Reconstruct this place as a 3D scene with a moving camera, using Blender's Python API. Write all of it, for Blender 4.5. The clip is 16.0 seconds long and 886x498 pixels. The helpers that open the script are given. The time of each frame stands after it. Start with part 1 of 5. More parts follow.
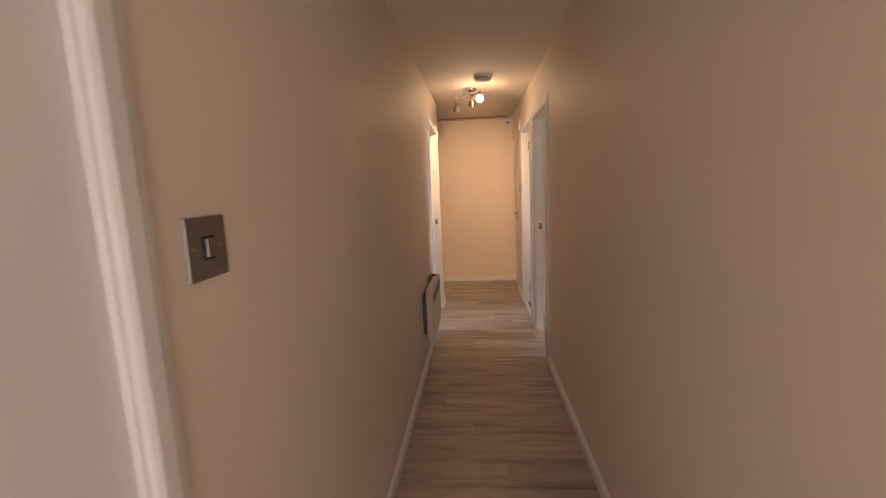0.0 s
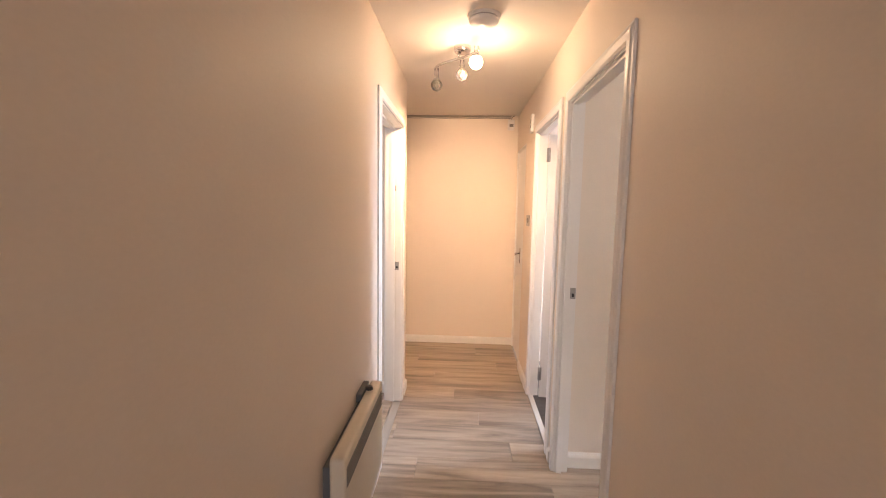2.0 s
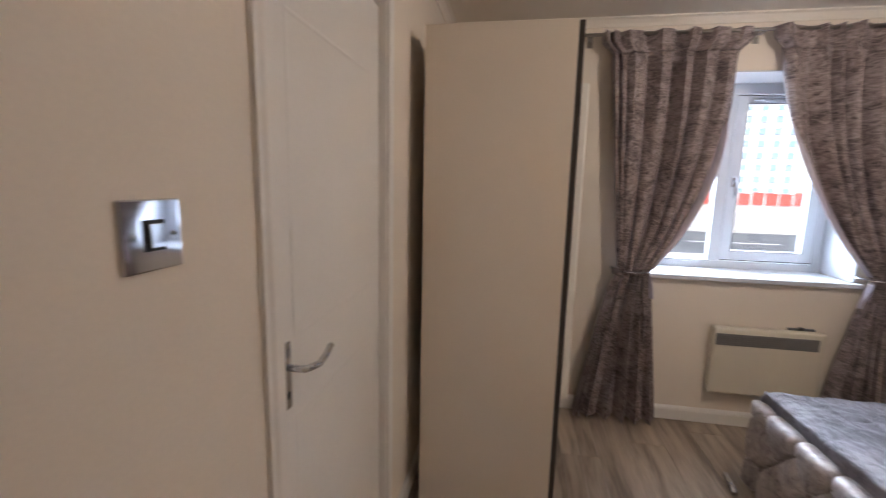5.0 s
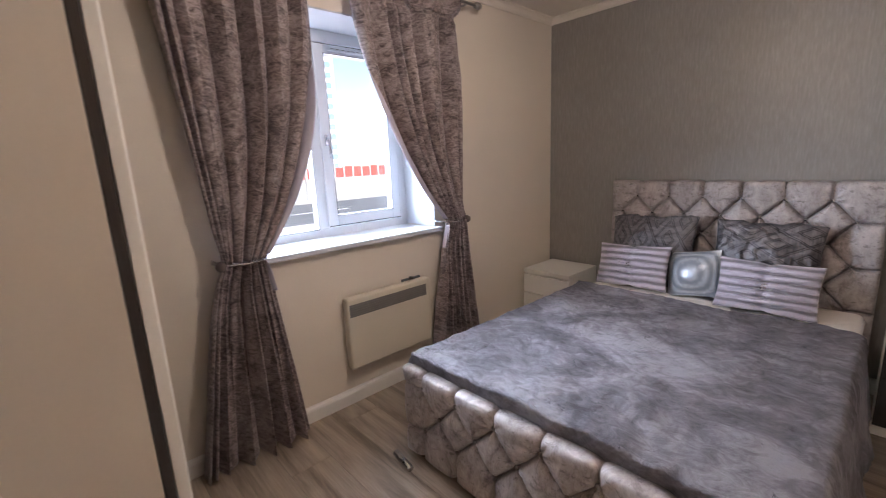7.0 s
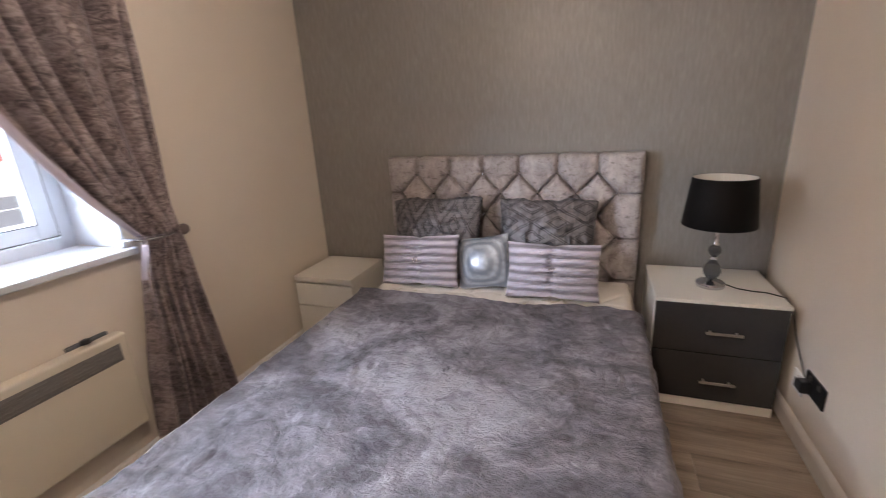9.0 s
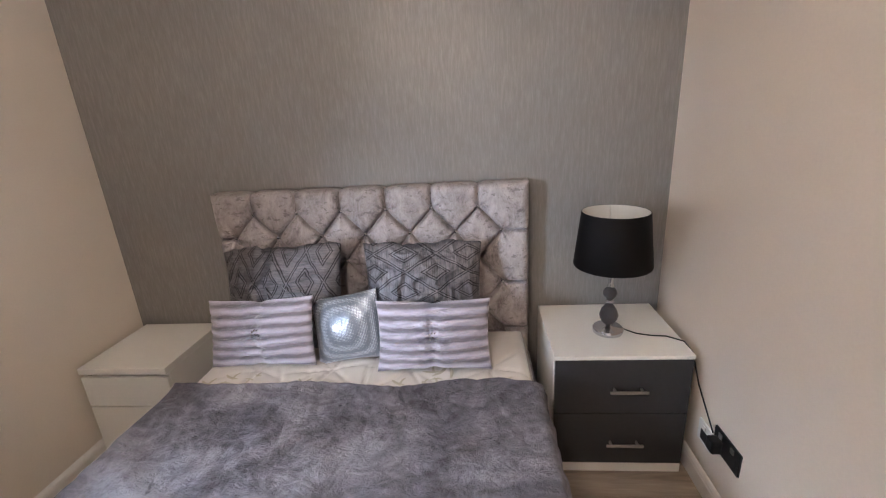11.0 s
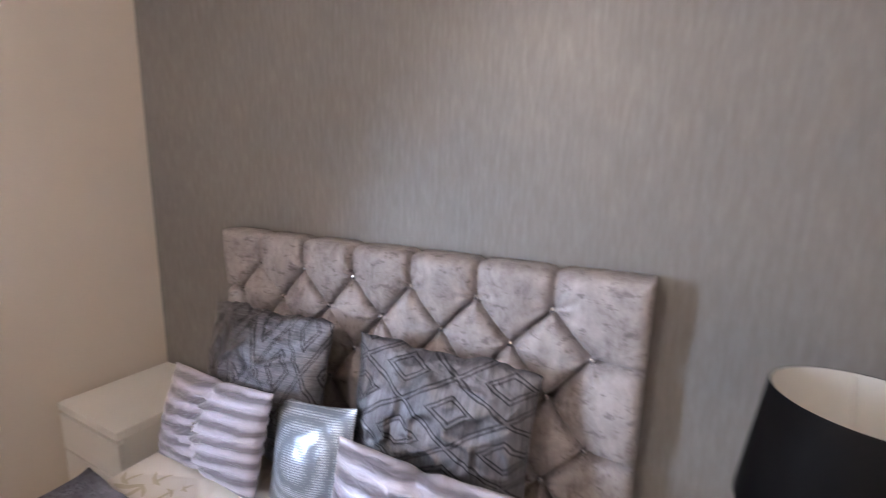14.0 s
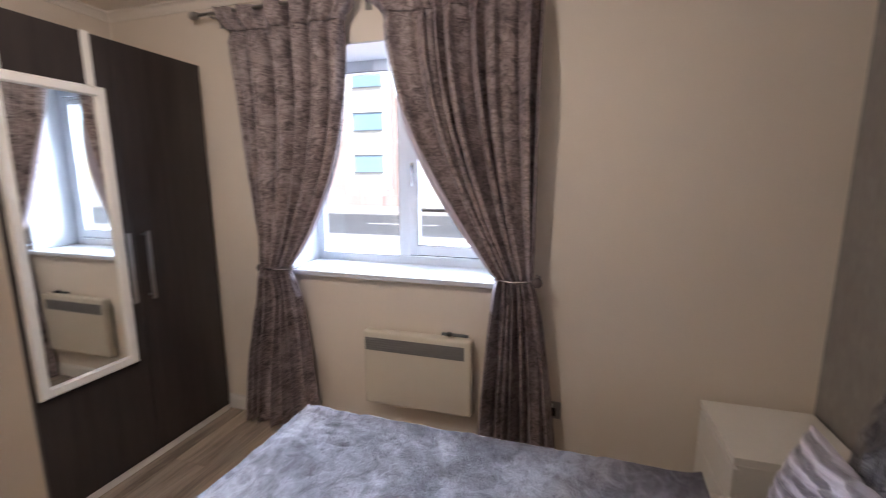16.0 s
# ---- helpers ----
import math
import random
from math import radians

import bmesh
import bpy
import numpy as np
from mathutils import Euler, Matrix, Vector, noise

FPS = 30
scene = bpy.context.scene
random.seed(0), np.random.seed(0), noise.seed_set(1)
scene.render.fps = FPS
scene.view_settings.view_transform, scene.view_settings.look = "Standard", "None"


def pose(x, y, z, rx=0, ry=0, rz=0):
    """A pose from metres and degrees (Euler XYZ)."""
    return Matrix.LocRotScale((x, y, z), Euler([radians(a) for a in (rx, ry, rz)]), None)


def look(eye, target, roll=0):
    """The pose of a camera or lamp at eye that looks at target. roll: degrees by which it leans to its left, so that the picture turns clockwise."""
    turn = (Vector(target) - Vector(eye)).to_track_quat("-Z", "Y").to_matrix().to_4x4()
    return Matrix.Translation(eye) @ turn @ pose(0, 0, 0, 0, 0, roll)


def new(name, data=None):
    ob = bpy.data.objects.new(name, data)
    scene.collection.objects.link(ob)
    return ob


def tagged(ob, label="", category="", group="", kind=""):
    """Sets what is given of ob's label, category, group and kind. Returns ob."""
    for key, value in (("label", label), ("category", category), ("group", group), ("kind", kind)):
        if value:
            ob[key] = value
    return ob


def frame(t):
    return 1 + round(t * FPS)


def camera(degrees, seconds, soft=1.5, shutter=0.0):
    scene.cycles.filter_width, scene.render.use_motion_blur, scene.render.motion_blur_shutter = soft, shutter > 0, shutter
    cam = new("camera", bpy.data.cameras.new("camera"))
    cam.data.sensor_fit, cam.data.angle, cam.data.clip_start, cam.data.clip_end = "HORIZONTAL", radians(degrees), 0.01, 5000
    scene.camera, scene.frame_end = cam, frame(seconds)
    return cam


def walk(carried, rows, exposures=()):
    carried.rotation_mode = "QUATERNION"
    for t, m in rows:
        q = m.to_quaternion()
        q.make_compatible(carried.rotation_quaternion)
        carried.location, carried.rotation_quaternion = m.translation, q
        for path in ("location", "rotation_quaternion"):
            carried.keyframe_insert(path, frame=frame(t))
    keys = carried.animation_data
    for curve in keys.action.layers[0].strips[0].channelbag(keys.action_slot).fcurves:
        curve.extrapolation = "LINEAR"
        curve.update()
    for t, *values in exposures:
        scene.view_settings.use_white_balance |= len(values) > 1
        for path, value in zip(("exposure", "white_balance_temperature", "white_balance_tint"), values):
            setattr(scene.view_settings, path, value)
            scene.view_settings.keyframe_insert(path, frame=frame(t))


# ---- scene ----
cam = camera(92.7, 16.0, soft=1.0, shutter=0.3)
PATH = [
    (0, (-0.102, -0.482, 1.436), (-0.269, 1.489, 1.138), -2.4),
    (0.5, (-0.117, -0.024, 1.427), (-0.249, 1.952, 1.149), -2.1),
    (1, (-0.084, 0.441, 1.468), (-0.216, 2.419, 1.205), 0.1),
    (1.5, (-0.089, 0.885, 1.476), (-0.204, 2.868, 1.241), 0.4),
    (2, (-0.094, 1.344, 1.474), (-0.19, 3.33, 1.263), 1.0),
    (2.5, (-0.121, 1.786, 1.448), (-0.108, 3.776, 1.255), 2.1),
    (3, (-0.118, 2.196, 1.437), (0.174, 4.166, 1.252), 1.3),
    (3.5, (0.006, 2.563, 1.437), (0.689, 4.432, 1.232), 1.2),
    (4, (0.153, 2.857, 1.427), (1.44, 4.369, 1.191), 0.0),
    (4.5, (0.297, 3.084, 1.408), (2.04, 4.036, 1.168), 0.2),
    (5, (0.414, 3.205, 1.432), (2.363, 3.534, 1.124), 1.3),
    (7.5, (1.188, 2.964, 1.324), (2.494, 1.518, 0.874), -3.4),
    (8, (1.216, 2.7, 1.369), (2.447, 1.21, 0.855), -3.6),
    (8.5, (1.267, 2.481, 1.345), (2.331, 0.875, 0.806), -4.1),
    (9, (1.343, 2.401, 1.353), (2.007, 0.609, 0.762), -3.3),
    (9.5, (1.378, 2.329, 1.433), (1.633, 0.459, 0.771), -3.4),
    (10, (1.384, 2.209, 1.44), (1.505, 0.324, 0.781), -3.4),
    (12.5, (1.116, 1.486, 1.408), (1.525, -0.399, 0.88), -2.7),
    (13, (1.057, 1.44, 1.427), (1.55, -0.426, 0.901), -2.0),
    (13.5, (1.07, 1.26, 1.412), (1.582, -0.608, 0.912), 0.1),
    (14, (1.129, 1.077, 1.362), (2.015, -0.68, 1.008), 1.5),
    (14.5, (1.155, 0.95, 1.372), (2.715, -0.245, 1.0), -0.7),
    (15, (1.145, 0.964, 1.403), (2.999, 0.317, 1.026), -2.1),
    (15.5, (1.122, 1.061, 1.414), (3.089, 0.95, 1.066), -2.4),
    (16, (1.115, 0.998, 1.428), (3.001, 1.572, 1.094), -0.1),
]
PATH = [(t, look(eye, target, roll)) for t, eye, target, roll in PATH]

EXPOSURES = [(0.0, 1.45, 7000, 17), (0.5, 2.1, 6900, 17), (1.2, 2.15, 6750, 16), (2.0, 2.35, 6350, 15), (3.0, 1.7, 6500, 16), (3.5, 1.55, 6500, 15), (4.0, 1.42, 6250, 13), (4.5, 1.85, 6000, 10), (5.0, 1.55, 6150, 12), (7.5, 1.72, 6150, 15), (8.0, 1.85, 6150, 15), (8.5, 1.72, 6300, 16), (9.0, 1.82, 6500, 15), (9.5, 2.12, 6450, 13), (10.0, 2.15, 6350, 13), (12.5, 1.97, 5750, 12), (14.0, 2.2, 5800, 15), (14.5, 2.28, 5800, 15), (15.0, 2.05, 5850, 14), (15.5, 1.68, 5950, 14), (16.0, 1.65, 6050, 14)]
walk(cam, PATH, EXPOSURES)

# light
world = bpy.data.worlds.new("world")
scene.world = world
world.use_nodes = True
wt = world.node_tree
sky = wt.nodes.new("ShaderNodeTexSky")
sky.sky_type, sky.sun_disc = "NISHITA", False
sky.sun_elevation, sky.sun_rotation = radians(38), radians(215)
sky.air_density, sky.dust_density = 1.0, 0.6
wt.links.new(sky.outputs[0], wt.nodes["Background"].inputs[0])
wt.nodes["Background"].inputs[1].default_value = 0.15


def light(name, kind, energy, color, m, **extra):
    d = bpy.data.lights.new(name, kind)
    d.energy, d.color = energy, color
    for k, v in extra.items():
        setattr(d, k, v)
    ob = new(name, d)
    ob.matrix_world = m
    return ob


sun_dir = Vector((math.sin(radians(215)) * math.cos(radians(38)), math.cos(radians(215)) * math.cos(radians(38)), math.sin(radians(38))))
light("sun", "SUN", 5.0, (1, 0.95, 0.88), look(sun_dir * 30, (0, 0, 0)), angle=radians(0.5))
# unseen area lamp above the street, added to strengthen the window light
light("fill_over_street", "AREA", 1750, (0.74, 0.86, 1.0), look((11.4, 1.9, 6.5), (3.2, 1.9, 1.5)), shape="RECTANGLE", size=12.0, size_y=2.4)
# added lamp beside the window, out of view, brightens headboard wall and bed
light("fill_north_of_window", "AREA", 270, (0.74, 0.86, 1.0), look((6.6, 5.9, 2.3), (3.2, 1.9, 1.5)), shape="RECTANGLE", size=1.8, size_y=3.0)
light("side_room_daylight", "AREA", 4.0, (0.76, 0.84, 1.0), look((-3.05, 3.6, 1.5), (0, 3.6, 1.4)), shape="RECTANGLE", size=1.0, size_y=1.1)
light("far_room_daylight", "AREA", 4.0, (0.82, 0.82, 1.0), look((2.15, 4.7, 1.5), (0, 4.6, 1.4)), shape="RECTANGLE", size=0.8, size_y=1.0)
# added fill lamp at the unseen hall end, brightens the near walls
light("hall_back_fill", "AREA", 5.2, (0.98, 0.94, 0.95), look((-0.05, -1.64, 1.25), (-0.05, 0, 1.2)), shape="RECTANGLE", size=0.78, size_y=1.9)
light("hall_spot_beam", "SPOT", 38, (1.0, 0.64, 0.36), look((-0.048, 3.73, 2.22), (-0.38, 5.7, 0.9)), spot_size=radians(98), spot_blend=1.0, shadow_soft_size=0.03)
light("hall_spot_glow", "POINT", 1.4, (1.0, 0.66, 0.40), pose(-0.048, 3.73, 2.225), shadow_soft_size=0.036)
light("bedroom_lamp_glow", "POINT", 6.8, (1.0, 0.90, 0.82), pose(1.75, 1.95, 2.16), shadow_soft_size=0.06)



# materials
def nodes_of(name, rough=0.6, metal=0.0, spec=0.5):
    m = bpy.data.materials.new(name)
    m.use_nodes = True
    nt = m.node_tree
    b = nt.nodes["Principled BSDF"]
    b.inputs["Roughness"].default_value = rough
    b.inputs["Metallic"].default_value = metal
    b.inputs["Specular IOR Level"].default_value = spec
    return m, nt, b


def coords(nt, scale=(1, 1, 1), kind="Object", shift=False):
    tc = nt.nodes.new("ShaderNodeTexCoord")
    mp = nt.nodes.new("ShaderNodeMapping")
    mp.inputs["Scale"].default_value = scale
    nt.links.new(tc.outputs[kind], mp.inputs["Vector"])
    if shift:
        oi = nt.nodes.new("ShaderNodeObjectInfo")
        mul = nt.nodes.new("ShaderNodeVectorMath")
        mul.operation = "MULTIPLY_ADD"
        mul.inputs[1].default_value = (37.0, 19.0, 7.0)
        nt.links.new(oi.outputs["Random"], mul.inputs[0])
        nt.links.new(mp.outputs[0], mul.inputs[2])
        return mul.outputs[0]
    return mp.outputs[0]


def noise_tex(nt, vec, scale, detail=4, rough=0.55, distort=0.0):
    n = nt.nodes.new("ShaderNodeTexNoise")
    n.inputs["Scale"].default_value = scale
    n.inputs["Detail"].default_value = detail
    n.inputs["Roughness"].default_value = rough
    n.inputs["Distortion"].default_value = distort
    nt.links.new(vec, n.inputs["Vector"])
    return n.outputs["Fac"]


def ramp(nt, fac, stops):
    r = nt.nodes.new("ShaderNodeValToRGB")
    while len(r.color_ramp.elements) < len(stops):
        r.color_ramp.elements.new(0.5)
    for e, (p, c) in zip(r.color_ramp.elements, stops):
        e.position = p
        e.color = (*c, 1) if len(c) == 3 else c
    nt.links.new(fac, r.inputs[0])
    return r.outputs[0]


def mixed(nt, fac, a, b, mode="MIX"):
    x = nt.nodes.new("ShaderNodeMix")
    x.data_type, x.blend_type = "RGBA", mode
    for sock, v in ((x.inputs["Factor"], fac), (x.inputs["A"], a), (x.inputs["B"], b)):
        if isinstance(v, (int, float)):
            sock.default_value = v
        elif isinstance(v, tuple):
            sock.default_value = (*v, 1)
        else:
            nt.links.new(v, sock)
    return x.outputs["Result"]


def maths(nt, op, a, b=0.0, c=0.0):
    x = nt.nodes.new("ShaderNodeMath")
    x.operation = op
    for i, v in enumerate((a, b, c)):
        if isinstance(v, (int, float)):
            x.inputs[i].default_value = v
        else:
            nt.links.new(v, x.inputs[i])
    return x.outputs[0]


def bump(nt, b, height, strength, distance=0.002):
    n = nt.nodes.new("ShaderNodeBump")
    n.inputs["Strength"].default_value = strength
    n.inputs["Distance"].default_value = distance
    nt.links.new(height, n.inputs["Height"])
    nt.links.new(n.outputs[0], b.inputs["Normal"])


def scaled(c, k):
    return tuple(min(1, v * k) for v in c)


def plain(name, col, rough=0.5, metal=0.0, var=0.08, scale=3.0, grain=60.0, relief=0.15, spec=0.5, stretch=(1, 1, 1), dist=0.001):
    m, nt, b = nodes_of(name, rough, metal, spec)
    v = coords(nt, stretch, shift=True)
    big = noise_tex(nt, v, scale, 3)
    fine = noise_tex(nt, v, grain, 4)
    both = maths(nt, "ADD", maths(nt, "MULTIPLY", big, 0.6), maths(nt, "MULTIPLY", fine, 0.4))
    c = ramp(nt, both, [(0.3, scaled(col, 1 - var)), (0.7, scaled(col, 1 + var))])
    nt.links.new(c, b.inputs["Base Color"])
    nt.links.new(maths(nt, "MULTIPLY_ADD", big, 0.2 * rough, rough * 0.9), b.inputs["Roughness"])
    if relief:
        bump(nt, b, fine, relief, dist)
    return m


WALL = plain("cream_wall_paint", (0.75, 0.672, 0.578), 0.62, var=0.05, scale=1.1, grain=140, relief=0.25, dist=0.0006)
NORTHWALL = WALL
HALLWALL = plain("hall_wall_paint", (0.75, 0.65, 0.545), 0.55, var=0.05, scale=0.9, grain=120, relief=0.3, dist=0.0007)
CEIL = plain("ceiling_paint", (0.78, 0.72, 0.64), 0.8, var=0.03, scale=0.8, grain=160, relief=0.2)
GLOSS = plain("white_gloss_paint", (0.76, 0.73, 0.69), 0.36, var=0.04, scale=4, grain=90, relief=0.12, dist=0.0004)
UPVC = plain("white_upvc", (0.66, 0.69, 0.73), 0.25, var=0.02, scale=5, grain=100, relief=0.03)
SILL = plain("white_sill_paint", (0.66, 0.68, 0.71), 0.3, var=0.03, scale=5, grain=80, relief=0.08)
CHROME = plain("chrome", (0.60, 0.60, 0.62), 0.06, 1.0, var=0.05, scale=20, grain=200, relief=0.0)
BRUSHED = plain("brushed_steel", (0.36, 0.34, 0.32), 0.32, 1.0, var=0.08, scale=20, grain=200, relief=0.05)
BLACKPL = plain("black_plastic", (0.012, 0.012, 0.013), 0.4, var=0.2, relief=0.05)
WHITEPL = plain("white_plastic", (0.75, 0.73, 0.69), 0.35, var=0.03, relief=0.03)
GREYTRUNK = plain("grey_beige_trunking", (0.33, 0.29, 0.24), 0.6, relief=0.05)
KNOB = plain("brown_wood_knob", (0.13, 0.10, 0.095), 0.5)
HEATER = plain("heater_enamel", (0.66, 0.60, 0.49), 0.42, var=0.03, scale=3, grain=200, relief=0.05)
GRILL = plain("heater_grille_metal", (0.19, 0.18, 0.17), 0.5, var=0.1, relief=0.05)
LACQ = plain("white_lacquer", (0.79, 0.76, 0.70), 0.35, var=0.03, scale=4, grain=90, relief=0.04)
CREAMPANEL = plain("cream_melamine", (0.64, 0.565, 0.475), 0.45, var=0.03, scale=2, grain=120, relief=0.06)
GREYGLOSS = plain("dark_grey_gloss", (0.035, 0.034, 0.036), 0.22, var=0.08, scale=3, grain=80, relief=0.02)
WENGE = plain("dark_wenge_wood", (0.034, 0.026, 0.023), 0.34, var=0.35, scale=4, grain=30, relief=0.25, stretch=(6, 6, 0.4))
DARKEDGE = plain("dark_edge_band", (0.018, 0.015, 0.013), 0.4, var=0.2)
MIRROR, _nt, _b = nodes_of("mirror_glass", 0.01, 1.0)
_b.inputs["Base Color"].default_value = (0.9, 0.92, 0.91, 1)
GLASS, _nt, _b = nodes_of("window_glass", 0.0)
_b.inputs["Transmission Weight"].default_value = 1.0
_b.inputs["IOR"].default_value = 1.45
SMOKED, _nt, _b = nodes_of("smoked_glass", 0.04)
_b.inputs["Base Color"].default_value = (0.13, 0.13, 0.145, 1)
_b.inputs["Transmission Weight"].default_value = 0.75
BULB, _nt, _b = nodes_of("lit_bulb", 0.3)
_b.inputs["Emission Color"].default_value = (1, 0.72, 0.42, 1)
_b.inputs["Emission Strength"].default_value = 9
CLEAR, _nt, _b = nodes_of("clear_lamp_glass", 0.05)
_b.inputs["Base Color"].default_value = (0.10, 0.095, 0.09, 1)
_b.inputs["Transmission Weight"].default_value = 0.5
DIAMANTE = plain("diamante", (0.75, 0.74, 0.76), 0.08, 0.95, var=0.3, grain=900, relief=0)
BUTTON = plain("velvet_button", (0.22, 0.19, 0.18), 0.5, var=0.2)
SHADEOUT = plain("black_shade_fabric", (0.004, 0.0035, 0.004), 0.6, var=0.2, grain=300, relief=0.2, spec=0.15)
SHADEIN = plain("white_shade_lining", (0.75, 0.72, 0.66), 0.7, var=0.03, relief=0.05)
CABLE = plain("black_cable", (0.01, 0.01, 0.01), 0.45)


def laminate(name, tone):
    m, nt, b = nodes_of(name, 0.36)
    v = coords(nt, (0.9, 9.0, 1.0), shift=True)
    warp = noise_tex(nt, v, 1.3, 5, 0.6, 0.8)
    v2 = coords(nt, (2.5, 60.0, 1.0), shift=True)
    fibre = noise_tex(nt, v2, 3.0, 5, 0.65)
    oi = nt.nodes.new("ShaderNodeObjectInfo")
    base = ramp(nt, warp, [(0.34, scaled(tone, 0.50)), (0.43, scaled(tone, 0.78)), (0.52, tone), (0.66, scaled(tone, 1.25))])
    fib = ramp(nt, fibre, [(0.3, (0.78, 0.77, 0.76)), (0.65, (1.05, 1.05, 1.05))])
    c = mixed(nt, 1.0, base, fib, "MULTIPLY")
    per = ramp(nt, oi.outputs["Random"], [(0.0, (0.86, 0.85, 0.85)), (1.0, (1.08, 1.07, 1.06))])
    c = mixed(nt, 1.0, c, per, "MULTIPLY")
    nt.links.new(c, b.inputs["Base Color"])
    nt.links.new(maths(nt, "MULTIPLY_ADD", fibre, 0.22, 0.26), b.inputs["Roughness"])
    bump(nt, b, fibre, 0.25, 0.0006)
    return m


LAMINATE = laminate("grey_oak_laminate", (0.41, 0.335, 0.265))
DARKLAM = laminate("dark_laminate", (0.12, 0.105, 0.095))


def wallpaper():
    m, nt, b = nodes_of("taupe_shimmer_wallpaper", 0.42, 0.25)
    v = coords(nt, (62.0, 62.0, 8.0))
    streak = noise_tex(nt, v, 1.4, 4, 0.6)
    fine = noise_tex(nt, coords(nt, (230.0, 230.0, 26.0)), 1.0, 3, 0.6)
    cloud = noise_tex(nt, coords(nt), 1.6, 3)
    s = maths(nt, "ADD", maths(nt, "MULTIPLY", streak, 0.65), maths(nt, "MULTIPLY", fine, 0.35))
    c = ramp(nt, s, [(0.34, (0.262, 0.244, 0.226)), (0.52, (0.290, 0.271, 0.252)), (0.68, (0.335, 0.314, 0.293))])
    c = mixed(nt, 1.0, c, ramp(nt, cloud, [(0.3, (0.93, 0.93, 0.93)), (0.7, (1.05, 1.05, 1.05))]), "MULTIPLY")
    nt.links.new(c, b.inputs["Base Color"])
    nt.links.new(ramp(nt, s, [(0.44, (0.62, 0.62, 0.62)), (0.64, (0.33, 0.33, 0.33))]), b.inputs["Roughness"])
    bump(nt, b, s, 0.6, 0.0013)
    return m


PAPER = wallpaper()


def velvet(name, dark, mid, light_, scale=5.0, stretch=(1, 1, 1), crush=1.0, sheen=0.5, rough=0.5, seed=0.0, metal=0.0):
    m, nt, b = nodes_of(name, rough, metal)
    v = coords(nt, stretch)
    a = noise_tex(nt, v, scale, 8, 0.74, 0.7)
    f = noise_tex(nt, v, scale * 6, 6, 0.75, 0.3)
    fleck = noise_tex(nt, coords(nt, (1.0, 1.0, 1.9)), 26.0, 5, 0.7, 0.2)
    s = maths(nt, "ADD", maths(nt, "MULTIPLY", a, 0.72), maths(nt, "MULTIPLY", f, 0.28))
    c = ramp(nt, s, [(0.37, dark), (0.47, mid), (0.62, light_)])
    c = mixed(nt, ramp(nt, fleck, [(0.575, (0, 0, 0)), (0.63, (0.7, 0.7, 0.7))]), c, scaled(dark, 0.8))
    nt.links.new(c, b.inputs["Base Color"])
    nt.links.new(ramp(nt, s, [(0.4, (rough + 0.15,) * 3), (0.62, (rough - 0.10,) * 3)]), b.inputs["Roughness"])
    b.inputs["Sheen Weight"].default_value = sheen
    b.inputs["Sheen Roughness"].default_value = 0.4
    b.inputs["Sheen Tint"].default_value = (*light_, 1)
    bump(nt, b, s, 0.6 * crush, 0.006)
    return m


HEADVELVET = velvet("crushed_velvet_champagne", (0.20, 0.172, 0.166), (0.365, 0.323, 0.312), (0.53, 0.483, 0.472), 14.0, (1.0, 1.0, 0.6), 1.0, 0.35, 0.46, metal=0.08)


def throw_mat():
    m, nt, b = nodes_of("grey_velvet_throw", 0.62, 0.0, 0.25)
    big = noise_tex(nt, coords(nt), 2.4, 5, 0.62, 1.2)
    crush = noise_tex(nt, coords(nt, (1.0, 1.5, 1.0)), 13.0, 7, 0.72, 1.0)
    spots = noise_tex(nt, coords(nt, (1.0, 1.35, 1.0)), 5.0, 9, 0.86, 0.3)
    s = maths(nt, "ADD", maths(nt, "MULTIPLY", big, 0.62), maths(nt, "MULTIPLY", crush, 0.38))
    c = ramp(nt, s, [(0.40, (0.095, 0.086, 0.098)), (0.49, (0.19, 0.178, 0.20)), (0.58, (0.33, 0.316, 0.35))])
    c = mixed(nt, ramp(nt, spots, [(0.60, (0, 0, 0)), (0.625, (0.8, 0.8, 0.8))]), c, (0.028, 0.026, 0.034))
    nt.links.new(c, b.inputs["Base Color"])
    b.inputs["Sheen Weight"].default_value = 0.08
    b.inputs["Sheen Roughness"].default_value = 0.35
    b.inputs["Sheen Tint"].default_value = (0.5, 0.5, 0.58, 1)
    h = maths(nt, "ADD", maths(nt, "MULTIPLY", crush, 0.6), maths(nt, "MULTIPLY", noise_tex(nt, coords(nt, (1, 1.6, 1)), 45.0, 4, 0.6, 2.0), 0.4))
    ridge = noise_tex(nt, coords(nt, (1.6, 1.0, 1.0)), 4.0, 5, 0.6, 1.3)
    h = maths(nt, "ADD", maths(nt, "MULTIPLY", h, 0.75), maths(nt, "MULTIPLY", ridge, 0.5))
    bump(nt, b, h, 1.0, 0.030)
    return m


SPREAD = throw_mat()
HEM = plain("cream_hem", (0.68, 0.62, 0.58), 0.8)


